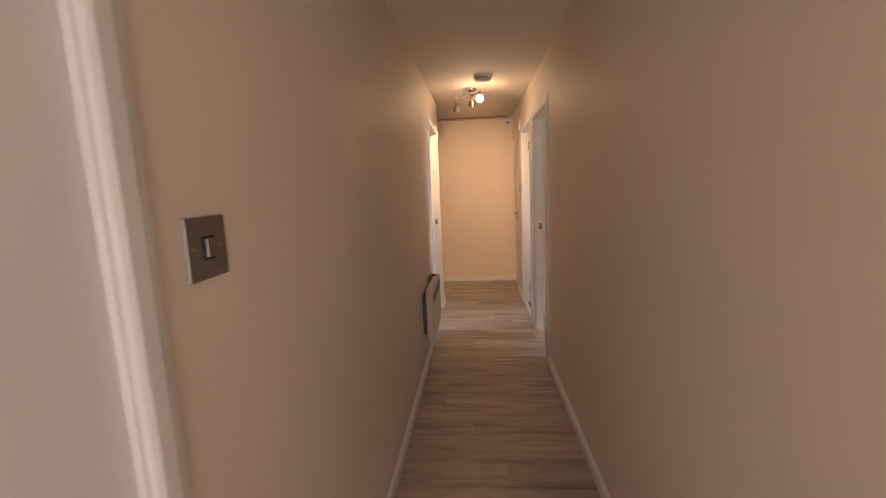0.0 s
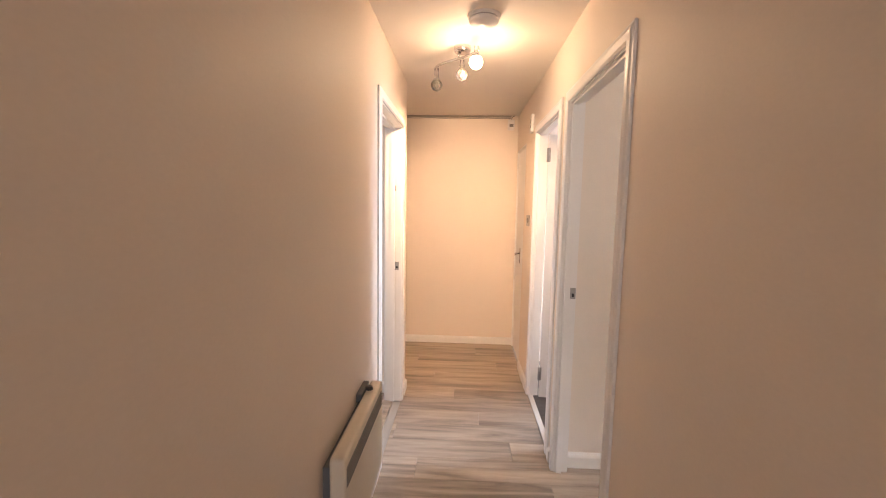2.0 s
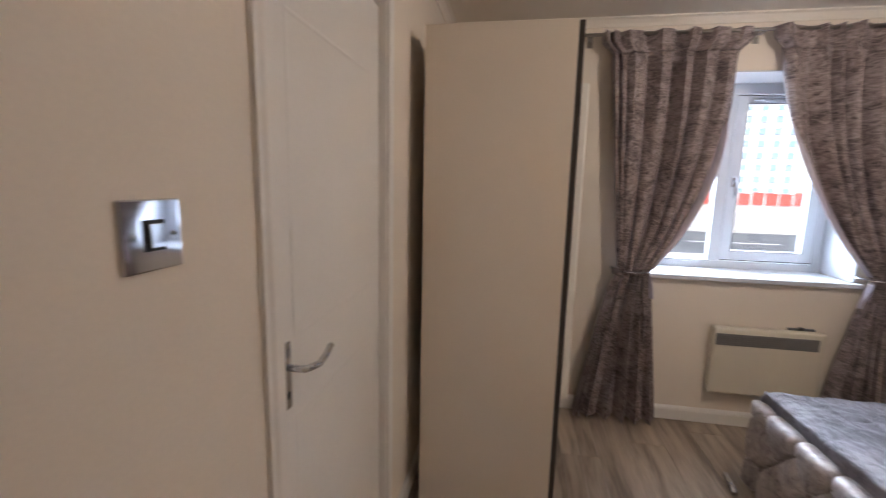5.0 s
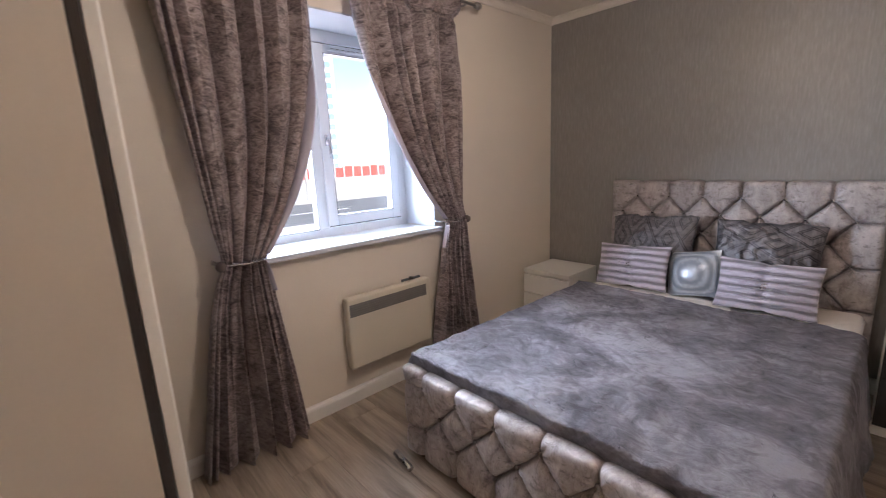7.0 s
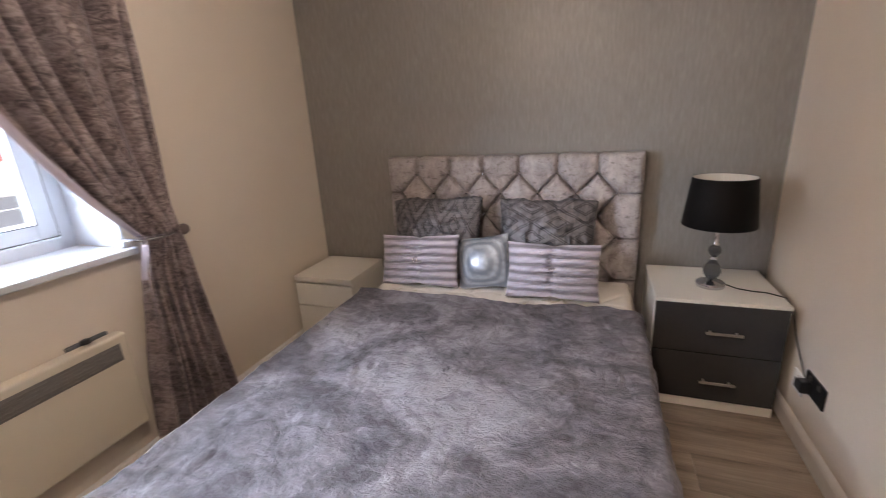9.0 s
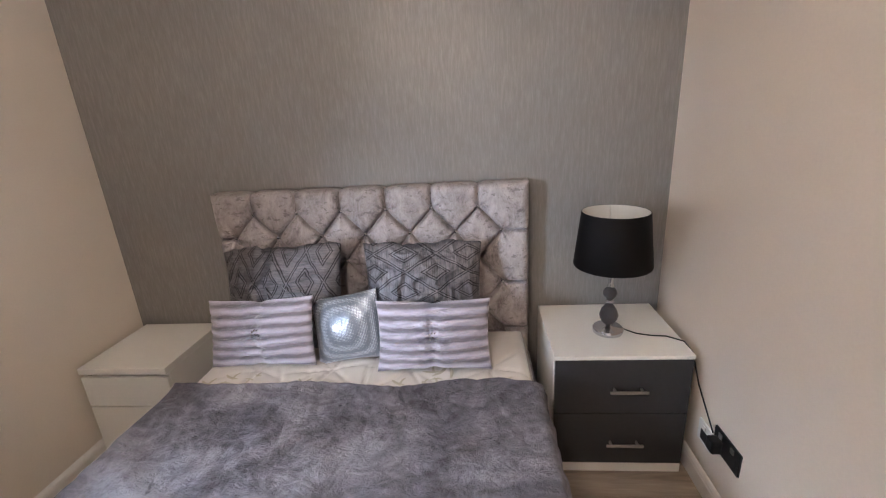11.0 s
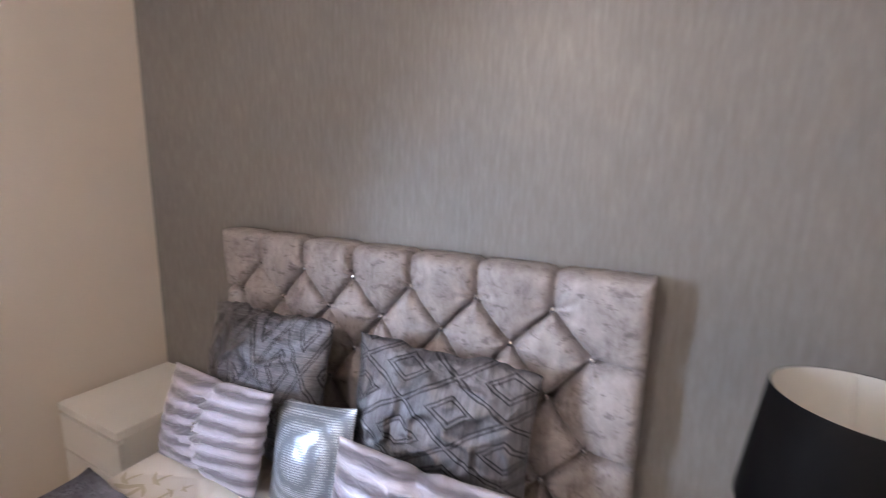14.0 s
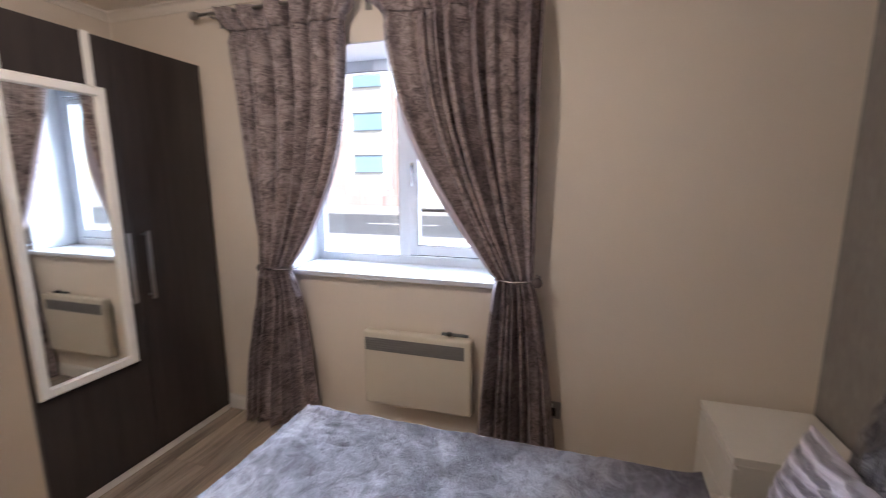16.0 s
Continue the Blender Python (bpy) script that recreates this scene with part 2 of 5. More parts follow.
def curtain_mat():
    m, nt, b = nodes_of("mauve_brown_velvet_curtain", 0.42)
    a = noise_tex(nt, coords(nt, (5.0, 10.0, 17.0)), 2.4, 8, 0.70, 1.8)
    f = noise_tex(nt, coords(nt, (1.0, 1.6, 1.3)), 6.0, 7, 0.7, 0.8)
    s = maths(nt, "ADD", maths(nt, "MULTIPLY", a, 0.6), maths(nt, "MULTIPLY", f, 0.4))
    c = ramp(nt, s, [(0.41, (0.065, 0.047, 0.048)), (0.49, (0.225, 0.176, 0.172)), (0.59, (0.42, 0.352, 0.342))])
    nt.links.new(c, b.inputs["Base Color"])
    b.inputs["Sheen Weight"].default_value = 0.5
    b.inputs["Sheen Tint"].default_value = (0.45, 0.40, 0.44, 1)
    bump(nt, b, s, 1.0, 0.010)
    return m


CURTAIN = curtain_mat()
LINING = plain("lilac_white_lining", (0.52, 0.48, 0.56), 0.6, var=0.05, scale=8, relief=0.1)


def mattress_mat():
    m, nt, b = nodes_of("cream_damask_ticking", 0.5)
    v = coords(nt)
    c = ramp(nt, noise_tex(nt, v, 3.0, 4), [(0.35, (0.80, 0.75, 0.68)), (0.65, (0.85, 0.80, 0.74))])
    nt.links.new(c, b.inputs["Base Color"])
    bump(nt, b, noise_tex(nt, v, 160, 3), 0.3, 0.001)
    return m


TICKING = mattress_mat()
SPRIG = plain("sprig_thread", (0.60, 0.54, 0.41), 0.45, var=0.1, grain=200, relief=0.3)


def stripe_satin():
    m, nt, b = nodes_of("ruched_satin_stripe", 0.4, 0.12)
    v = coords(nt, (1, 1, 1))
    sep = nt.nodes.new("ShaderNodeSeparateXYZ")
    nt.links.new(v, sep.inputs[0])
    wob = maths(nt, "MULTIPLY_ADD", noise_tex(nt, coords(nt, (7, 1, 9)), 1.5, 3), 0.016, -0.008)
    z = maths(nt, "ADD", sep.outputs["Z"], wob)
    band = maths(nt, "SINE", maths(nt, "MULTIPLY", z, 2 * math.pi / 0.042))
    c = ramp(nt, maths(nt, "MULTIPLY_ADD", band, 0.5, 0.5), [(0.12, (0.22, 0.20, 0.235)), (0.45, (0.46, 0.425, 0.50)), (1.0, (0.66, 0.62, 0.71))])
    nt.links.new(c, b.inputs["Base Color"])
    b.inputs["Sheen Weight"].default_value = 0.4
    nt.links.new(maths(nt, "MULTIPLY_ADD", noise_tex(nt, v, 9, 3), 0.12, 0.26), b.inputs["Roughness"])
    bump(nt, b, noise_tex(nt, coords(nt, (9, 8, 46)), 1.8, 4, 0.5, 1.2), 0.8, 0.010)
    return m


def diamond_satin(px, pz, fibre):
    m, nt, b = nodes_of("silver_diamond_jacquard", 0.30, 0.7)
    sep = nt.nodes.new("ShaderNodeSeparateXYZ")
    nt.links.new(coords(nt), sep.inputs[0])
    wx = maths(nt, "MULTIPLY_ADD", noise_tex(nt, coords(nt), 8, 2), 0.024, 4.988)
    wz = maths(nt, "MULTIPLY_ADD", noise_tex(nt, coords(nt, (1, 1, 1.3)), 9, 2), 0.024, 4.988)
    x = maths(nt, "PINGPONG", maths(nt, "ADD", sep.outputs["X"], wx), px)
    z = maths(nt, "PINGPONG", maths(nt, "ADD", sep.outputs["Z"], wz), pz)
    d = maths(nt, "ADD", maths(nt, "DIVIDE", x, px), maths(nt, "DIVIDE", z, pz))
    line = maths(nt, "SINE", maths(nt, "MULTIPLY_ADD", d, 2 * math.pi / 0.6, math.pi / 2 - 2 * math.pi / 0.6))
    fib = noise_tex(nt, coords(nt, fibre), 4.0, 6, 0.7)
    c = ramp(nt, line, [(0.40, (0.20, 0.194, 0.21)), (0.60, (0.062, 0.06, 0.066)), (0.88, (0.07, 0.067, 0.075)), (0.97, (0.20, 0.194, 0.21))])
    c = mixed(nt, 1.0, c, ramp(nt, fib, [(0.34, (0.62, 0.62, 0.62)), (0.66, (1.3, 1.3, 1.3))]), "MULTIPLY")
    nt.links.new(c, b.inputs["Base Color"])
    fold = noise_tex(nt, coords(nt), 8, 5, 0.6, 1.4)
    bump(nt, b, maths(nt, "ADD", fold, maths(nt, "ADD", maths(nt, "MULTIPLY", line, -0.025), maths(nt, "MULTIPLY", fib, 0.12))), 1.0, 0.020)
    return m


def sequins():
    m, nt, b = nodes_of("silver_sequins", 0.32, 0.35)
    vo = nt.nodes.new("ShaderNodeTexVoronoi")
    vo.inputs["Scale"].default_value = 170
    vo.inputs["Randomness"].default_value = 0.15
    nt.links.new(coords(nt, (1, 0.3, 1)), vo.inputs["Vector"])
    c = ramp(nt, vo.outputs["Distance"], [(0.22, (0.80, 0.86, 0.93)), (0.5, (0.25, 0.28, 0.33))])
    nt.links.new(c, b.inputs["Base Color"])
    sepc = nt.nodes.new("ShaderNodeSeparateColor")
    nt.links.new(vo.outputs["Color"], sepc.inputs[0])
    bump(nt, b, sepc.outputs[0], 0.7, 0.005)
    return m


STRIPE, SEQUIN = stripe_satin(), sequins()
DIAMOND = diamond_satin(0.13, 0.075, (60, 6, 5))
DIAMOND_UPRIGHT = diamond_satin(0.075, 0.13, (5, 6, 60))
ASPHALT = plain("asphalt", (0.10, 0.10, 0.10), 0.85, var=0.2, scale=0.3, grain=8, relief=0.3)
PAVING = plain("paving", (0.42, 0.40, 0.37), 0.8, var=0.12, scale=0.4, grain=5, relief=0.3)
REDPAVE = plain("red_paving", (0.42, 0.24, 0.19), 0.8, var=0.12, scale=0.4, grain=5, relief=0.3)
GRASS = plain("verge_grass", (0.10, 0.13, 0.05), 0.9, var=0.3, scale=0.6, grain=6, relief=0.4)
REDPANEL = plain("red_hoarding", (0.55, 0.06, 0.04), 0.6, var=0.1)
BLUEPANEL = plain("blue_hoarding", (0.05, 0.14, 0.42), 0.6, var=0.1)
RENDER_ = plain("white_render", (0.78, 0.76, 0.72), 0.8, var=0.05, scale=0.4, grain=4)
BRICKRED = plain("pink_brick_face", (0.44, 0.32, 0.28), 0.85, var=0.15, scale=0.5, grain=8)
FARGLASS = plain("far_window_glass", (0.24, 0.36, 0.46), 0.15, var=0.1, scale=0.5, relief=0)
BARK = plain("bark", (0.16, 0.12, 0.09), 0.9, var=0.3, grain=20, relief=0.5)
LEAF = plain("hedge_leaf", (0.07, 0.12, 0.04), 0.8, var=0.4, scale=3, grain=30, relief=0.5)
SIGNALGREY = plain("signal_grey", (0.07, 0.075, 0.08), 0.6, var=0.1)
GREYMETAL = plain("grey_painted_metal", (0.12, 0.13, 0.14), 0.5, var=0.1)


# mesh helpers
def link_bm(name, bm, mat, parent=None, label="", smooth=False, matrix=None):
    bmesh.ops.recalc_face_normals(bm, faces=bm.faces)
    me = bpy.data.meshes.new(name)
    bm.to_mesh(me)
    bm.free()
    if smooth:
        me.shade_smooth()
    for x in (mat if isinstance(mat, (list, tuple)) else [mat]):
        me.materials.append(x)
    ob = new(name, me)
    if parent:
        ob.parent = parent
    if matrix is not None:
        ob.matrix_basis = matrix
    return tagged(ob, label)


def add_box(bm, x0, x1, y0, y1, z0, z1, bevel=0.0, seg=2, m=None):
    r = bmesh.ops.create_cube(bm, size=1)
    vs = r["verts"]
    for v in vs:
        v.co = Vector(((x0 + x1) / 2 + v.co.x * (x1 - x0), (y0 + y1) / 2 + v.co.y * (y1 - y0), (z0 + z1) / 2 + v.co.z * (z1 - z0)))
    if m is not None:
        for v in vs:
            v.co = m @ v.co
    if bevel:
        es = list({e for v in vs for e in v.link_edges})
        bmesh.ops.bevel(bm, geom=es, offset=bevel, segments=seg, affect="EDGES", profile=0.5)


def boxes(name, items, mat, parent=None, label="", bevel=0.0, seg=2, smooth=False):
    bm = bmesh.new()
    for it in items:
        add_box(bm, *it, bevel=bevel, seg=seg)
    return link_bm(name, bm, mat, parent, label, smooth)


def lathe(name, profile, mat, parent=None, label="", at=(0, 0, 0), seg=32, rot=None):
    bm = bmesh.new()
    rings = []
    for r, z in profile:
        if r < 1e-5:
            rings.append([bm.verts.new((0, 0, z))])
        else:
            rings.append([bm.verts.new((r * math.cos(2 * math.pi * i / seg), r * math.sin(2 * math.pi * i / seg), z)) for i in range(seg)])
    for a, b in zip(rings, rings[1:]):
        for i in range(seg):
            j = (i + 1) % seg
            if len(a) == 1 and len(b) > 1:
                bm.faces.new((a[0], b[i], b[j]))
            elif len(b) == 1 and len(a) > 1:
                bm.faces.new((a[i], a[j], b[0]))
            elif len(a) > 1:
                bm.faces.new((a[i], a[j], b[j], b[i]))
    m = Matrix.Translation(at) @ (rot if rot is not None else Matrix())
    for v in bm.verts:
        v.co = m @ v.co
    ob = link_bm(name, bm, mat, parent, label, True)
    return ob


def tube(name, pts, r, mat, parent=None, label="", seg=10):
    bm = bmesh.new()
    pts = [Vector(p) for p in pts]
    rings = []
    for k, p in enumerate(pts):
        d = (pts[min(k + 1, len(pts) - 1)] - pts[max(k - 1, 0)]).normalized()
        q = d.to_track_quat("Z", "Y")
        rings.append([bm.verts.new(p + q @ Vector((r * math.cos(2 * math.pi * i / seg), r * math.sin(2 * math.pi * i / seg), 0))) for i in range(seg)])
    for a, b in zip(rings, rings[1:]):
        for i in range(seg):
            bm.faces.new((a[i], a[(i + 1) % seg], b[(i + 1) % seg], b[i]))
    bm.faces.new(rings[0])
    bm.faces.new(rings[-1])
    return link_bm(name, bm, mat, parent, label, True)


def ball(r, squash=1.0, n=12, z=0.0):
    return [(r * math.sin(math.pi * i / n), z - r * squash * math.cos(math.pi * i / n)) for i in range(n + 1)]


def thing(name, at, label, category, group="", rz=0.0, kind=""):
    ob = new(name)
    ob.matrix_basis = pose(*at, 0, 0, rz)
    return tagged(ob, label, category, group, kind)


def structure(ob):
    return tagged(ob, kind="structure")


# ---------- shell ----------
H = 2.37
structure(boxes("wall_hall_west", [(-0.65, -0.54, -1.6, -0.825, 0, H), (-0.65, -0.54, 0.005, 3.545, 0, H), (-0.65, -0.54, 4.385, 4.60, 0, H),
                                   (-0.65, -0.54, -0.825, 0.005, 2.015, H), (-0.65, -0.54, 3.545, 4.385, 2.015, H)], HALLWALL))
structure(boxes("wall_hall_east", [(0.435, 0.51, -1.6, 2.795, 0, H), (0.435, 0.51, 3.615, 3.775, 0, H), (0.435, 0.51, 4.57, 5.125, 0, H), (0.435, 0.51, 5.725, 5.75, 0, H),
                                   (0.435, 0.51, 2.795, 3.615, 2.015, H), (0.435, 0.51, 3.775, 4.57, 2.015, H), (0.435, 0.51, 5.125, 5.725, 2.015, H)], [HALLWALL]))
structure(boxes("wall_hall_end", [(-2.1, 0.61, 5.75, 5.85, 0, H)], HALLWALL))
# unseen back wall, with a closed recess for the added fill lamp
structure(boxes("wall_hall_back", [(-0.65, -0.445, -1.7, -1.6, 0, H), (0.345, 0.51, -1.7, -1.6, 0, H), (-0.445, 0.345, -1.7, -1.6, 2.2, H)], HALLWALL))
structure(boxes("wall_hall_back_outer", [(-0.65, 0.51, -1.8, -1.705, 0, H)], HALLWALL))
structure(boxes("wall_nook_west", [(-2.1, -2.0, 4.60, 5.75, 0, H)], HALLWALL))
structure(boxes("wall_side_room_north", [(-3.1, -0.65, 4.50, 4.60, 0, H)], WALL))
structure(boxes("wall_side_room_south", [(-3.1, -0.65, 2.6, 2.7, 0, H)], WALL))
structure(boxes("wall_side_room_west", [(-3.2, -3.1, 2.6, 3.1, 0, H), (-3.2, -3.1, 4.1, 4.6, 0, H), (-3.2, -3.1, 3.1, 4.1, 0, 0.95), (-3.2, -3.1, 3.1, 4.1, 2.05, H)], WALL))
structure(boxes("wall_bedroom_north", [(0.51, 1.115, 3.645, 3.745, 0, H), (1.84, 3.5, 3.645, 3.745, 0, H), (1.115, 1.84, 3.645, 3.745, 2.015, H)], NORTHWALL))
structure(boxes("wall_bedroom_south", [(0.435, 3.5, -0.1, 0, 0, H)], PAPER))
structure(boxes("wall_bedroom_east", [(3.10, 3.5, 0, 1.30, 0, H), (3.10, 3.5, 2.51, 3.645, 0, H), (3.10, 3.5, 1.30, 2.51, 0, 0.90), (3.10, 3.5, 1.30, 2.51, 2.08, H)], WALL))
structure(boxes("wall_far_room_north", [(0.51, 2.3, 5.3, 5.4, 0, H)], WALL))
structure(boxes("wall_far_room_east", [(2.2, 2.3, 3.745, 4.3, 0, H), (2.2, 2.3, 5.1, 5.3, 0, H), (2.2, 2.3, 4.3, 5.1, 0, 1.0), (2.2, 2.3, 4.3, 5.1, 2.05, H)], WALL))
structure(boxes("ceiling", [(-3.2, 3.5, -1.7, 5.85, H, H + 0.1)], CEIL))
structure(boxes("floor_slab", [(-3.2, 3.5, -1.7, 5.85, -0.3, -0.012)], PAVING))
structure(boxes("floor_side_room", [(-3.1, -0.6, 2.7, 4.5, -0.012, 0.0)], LAMINATE))
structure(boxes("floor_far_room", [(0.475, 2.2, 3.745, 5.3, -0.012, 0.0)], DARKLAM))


def run(name, segs, mat, h=0.085, d=0.016, z=0.0):
    """Skirting: segs are (x0, y0, x1, y1, side x, side y), with the side the way it stands off the wall."""
    bm = bmesh.new()
    for x0, y0, x1, y1, nx, ny in segs:
        prof = [(0, 0), (d, 0), (d, h * 0.72), (d * 0.75, h * 0.86), (d * 0.35, h * 0.95), (0, h)]
        a = [bm.verts.new((x0 + nx * p, y0 + ny * p, z + q)) for p, q in prof]
        b = [bm.verts.new((x1 + nx * p, y1 + ny * p, z + q)) for p, q in prof]
        n = len(prof)
        for i in range(n):
            bm.faces.new((a[i], a[(i + 1) % n], b[(i + 1) % n], b[i]))
        bm.faces.new(a)
        bm.faces.new(b)
    return tagged(link_bm(name, bm, mat), kind="structure")


run("baseboard_hall", [(-0.54, -1.6, -0.54, -0.865, 1, 0), (-0.54, 0.045, -0.54, 3.505, 1, 0), (-0.54, 4.445, -0.54, 4.60, 1, 0), (-0.54, 4.60, -2.0, 4.60, 0, 1),
                       (0.435, -1.6, 0.435, 2.735, -1, 0), (0.435, 3.675, 0.435, 3.715, -1, 0), (0.435, 4.625, 0.435, 5.09, -1, 0), (-2.0, 5.75, 0.435, 5.75, 0, -1)], GLOSS, 0.075)
run("baseboard_bedroom", [(0.51, 0, 0.51, 2.735, 1, 0), (0.51, 3.645, 1.075, 3.645, 0, -1), (1.88, 3.645, 3.10, 3.645, 0, -1), (3.10, 3.645, 3.10, 0, -1, 0), (3.10, 0, 0.51, 0, 0, 1)], GLOSS, 0.088)
run("baseboard_side_room", [(-3.1, 4.50, -0.65, 4.50, 0, -1), (0.51, 5.3, 2.2, 5.3, 0, -1)], GLOSS, 0.085)
cv = bmesh.new()
for x0, y0, x1, y1, nx, ny in [(3.10, 0, 3.10, 3.645, -1, 0), (0.51, 0, 3.10, 0, 0, 1), (0.51, 3.645, 3.10, 3.645, 0, -1), (0.51, 0, 0.51, 3.645, 1, 0)]:
    prof = [(0, 0), (0, -0.045), (0.008, -0.045), (0.014, -0.03), (0.03, -0.014), (0.045, -0.008), (0.045, 0)]
    a = [cv.verts.new((x0 + nx * p, y0 + ny * p, H + q)) for p, q in prof]
    b = [cv.verts.new((x1 + nx * p, y1 + ny * p, H + q)) for p, q in prof]
    for i in range(len(prof)):
        cv.faces.new((a[i], a[(i + 1) % 7], b[(i + 1) % 7], b[i]))
structure(link_bm("trim_coving", cv, CEIL))


def door_frame(name, w, t, h, m, sides=(1, 1)):
    """Lining, stops and architraves of an opening of clear width w in a wall of thickness t; local x along it, y through it."""
    f = thing(name, (0, 0, 0), "", "", kind="structure")
    f.matrix_basis = m
    boxes("lining", [(-0.024, 0, -0.001, t + 0.001, 0, h), (w, w + 0.024, -0.001, t + 0.001, 0, h), (-0.024, w + 0.024, -0.001, t + 0.001, h, h + 0.014)], GLOSS, f)
    boxes("door_stop", [(0, 0.012, t * 0.45, t * 0.45 + 0.03, 0, h), (w - 0.012, w, t * 0.45, t * 0.45 + 0.03, 0, h), (0.012, w - 0.012, t * 0.45, t * 0.45 + 0.03, h - 0.012, h)], GLOSS, f)
    for side, on in ((0, sides[0]), (1, sides[1])):
        if not on:
            continue
        bm = bmesh.new()
        prof = [(0.006, 0.0), (0.006, 0.011), (0.014, 0.016), (0.042, 0.016), (0.052, 0.011), (0.062, 0.010), (0.062, 0.0)]
        y0, sy = (0.0, -1) if side == 0 else (t, 1)
        path = [((-1, 0), 0.0, 0.0), ((-1, 1), 0.0, h), ((1, 1), w, h), ((1, 0), w, 0.0)]
        rings = []
        for (ox, oz), px, pz in path:
            rings.append([bm.verts.new((px + ox * o, y0 + sy * d, pz + oz * o)) for o, d in prof])
        for a, b in zip(rings, rings[1:]):
            for i in range(len(prof)):
                j = (i + 1) % len(prof)
                bm.faces.new((a[i], a[j], b[j], b[i]))
        bm.faces.new(rings[0])
        bm.faces.new(rings[-1])
        link_bm("architrave", bm, GLOSS, f)
    return f


def strike(parent, x, y, z, face):
    """Brushed strike plate on a lining; face is +1 or -1 for the way it looks along x."""
    s = boxes("strike_plate", [(min(x, x + face * 0.002), max(x, x + face * 0.002), y - 0.012, y + 0.018, z - 0.03, z + 0.03)], BRUSHED, parent, "brushed metal strike plate")
    boxes("keep", [(min(x + face * 0.0022, x + face * 0.004), max(x + face * 0.0022, x + face * 0.004), y - 0.004, y + 0.008, z - 0.018, z + 0.0)], BLACKPL, s, "dark latch hole")
    return s


EAST = Matrix.Translation((0.51, 0, 0)) @ pose(0, 0, 0, 0, 0, 90)
f1 = door_frame("door_frame_bedroom", 0.77, 0.075, 2.0, EAST @ Matrix.Translation((2.82, 0, 0)), (0, 1))
strike(f1, 0.77, 0.014, 1.013, -1)
f2 = door_frame("door_frame_far_room", 0.745, 0.075, 2.0, EAST @ Matrix.Translation((3.80, 0, 0)), (0, 1))
WEST = Matrix.Translation((-0.54, 0, 0)) @ pose(0, 0, 0, 0, 0, 90)
f3 = door_frame("door_frame_side_room", 0.79, 0.11, 2.0, WEST @ Matrix.Translation((3.57, 0, 0)), (1, 1))
strike(f3, 0.79, 0.03, 1.023, -1)
boxes("upper_keep", [(0.786, 0.790, 0.04, 0.06, 1.56, 1.60)], BRUSHED, f3)
f4 = door_frame("door_frame_hall_west", 0.78, 0.11, 2.0, WEST @ Matrix.Translation((-0.80, 0, 0)), (1, 0))
f5 = door_frame("door_frame_hall_cupboard", 0.55, 0.075, 2.0, EAST @ Matrix.Translation((5.15, 0, 0)), (0, 0))
f6 = door_frame("door_frame_closet", 0.675, 0.10, 2.0, pose(1.14, 3.645, 0), (1, 0))
structure(boxes("trim_threshold_strip", [(0.437, 0.472, 3.80, 4.545, 0.0, 0.006)], GLOSS, bevel=0.002))


def lever(parent, x, y, z, out, swing):
    """A lever handle on a backplate; out is the y way off the door, swing the x way the lever points."""
    plate = boxes("backplate", [(x - 0.014, x + 0.014, min(y, y + out * 0.007), max(y, y + out * 0.007), z - 0.075, z + 0.075)], CHROME, parent, "chrome backplate", bevel=0.003)
    tube("lever", [(x, y + out * 0.006, z + 0.02), (x, y + out * 0.045, z + 0.02), (x + swing * 0.012, y + out * 0.052, z + 0.02), (x + swing * 0.05, y + out * 0.053, z + 0.012),
                   (x + swing * 0.085, y + out * 0.052, z + 0.018), (x + swing * 0.115, y + out * 0.05, z + 0.03)], 0.008, CHROME, parent, "curved chrome lever")
    boxes("keyhole", [(x - 0.004, x + 0.004, y + out * 0.0072 if out > 0 else y + out * 0.0085, y + out * 0.0085 if out > 0 else y + out * 0.0072, z - 0.05, z - 0.035)], BLACKPL, parent)
    return plate


def flush_door(name, w, m, label, handle=None, grooves=False):
    d = thing(name, (0, 0, 0), label, "door")
    d.matrix_basis = m
    boxes("leaf", [(0.002, w - 0.002, 0, 0.036, 0.006, 1.985)], GLOSS, d, bevel=0.002)
    if grooves:
        for gx0, gx1, gz0, gz1 in ((0.085, w - 0.085, 1.09, 1.84), (0.085, w - 0.085, 0.20, 0.985)):
            bm = bmesh.new()
            n = 18
            outer, inner = [], []
            for i in range(n + 1):
                u = i / n
                outer.append((gx0 + (gx1 - gx0) * u, gz1 - 0.07))
                inner.append((gx0 + 0.014 + (gx1 - gx0 - 0.028) * u, gz1 - 0.084))
            outer += [(gx1, gz0), (gx0, gz0)]
            inner += [(gx1 - 0.014, gz0 + 0.014), (gx0 + 0.014, gz0 + 0.014)]
            vo = [bm.verts.new((x, -0.001, z)) for x, z in outer]
            vi = [bm.verts.new((x, -0.001, z)) for x, z in inner]
            vm = [bm.verts.new(((a[0] + b[0]) / 2, -0.0019, (a[1] + b[1]) / 2)) for a, b in zip(outer, inner)]
            k = len(vo)
            for i in range(k):
                j = (i + 1) % k
                bm.faces.new((vo[i], vo[j], vm[j], vm[i]))
                bm.faces.new((vm[i], vm[j], vi[j], vi[i]))
            link_bm("moulding", bm, GLOSS, d, smooth=False)
    if handle:
        lever(d, handle[0], 0.0, 1.02, -1, handle[1])
    return d


flush_door("closet_door", 0.675, pose(1.14, 3.668, 0), "white painted closed panel door with chrome lever handle", (0.05, 1), True)
flush_door("hall_door", 0.78, WEST @ pose(-0.80, 0.012, 0), "white painted closed flush door beside the hallway switch")
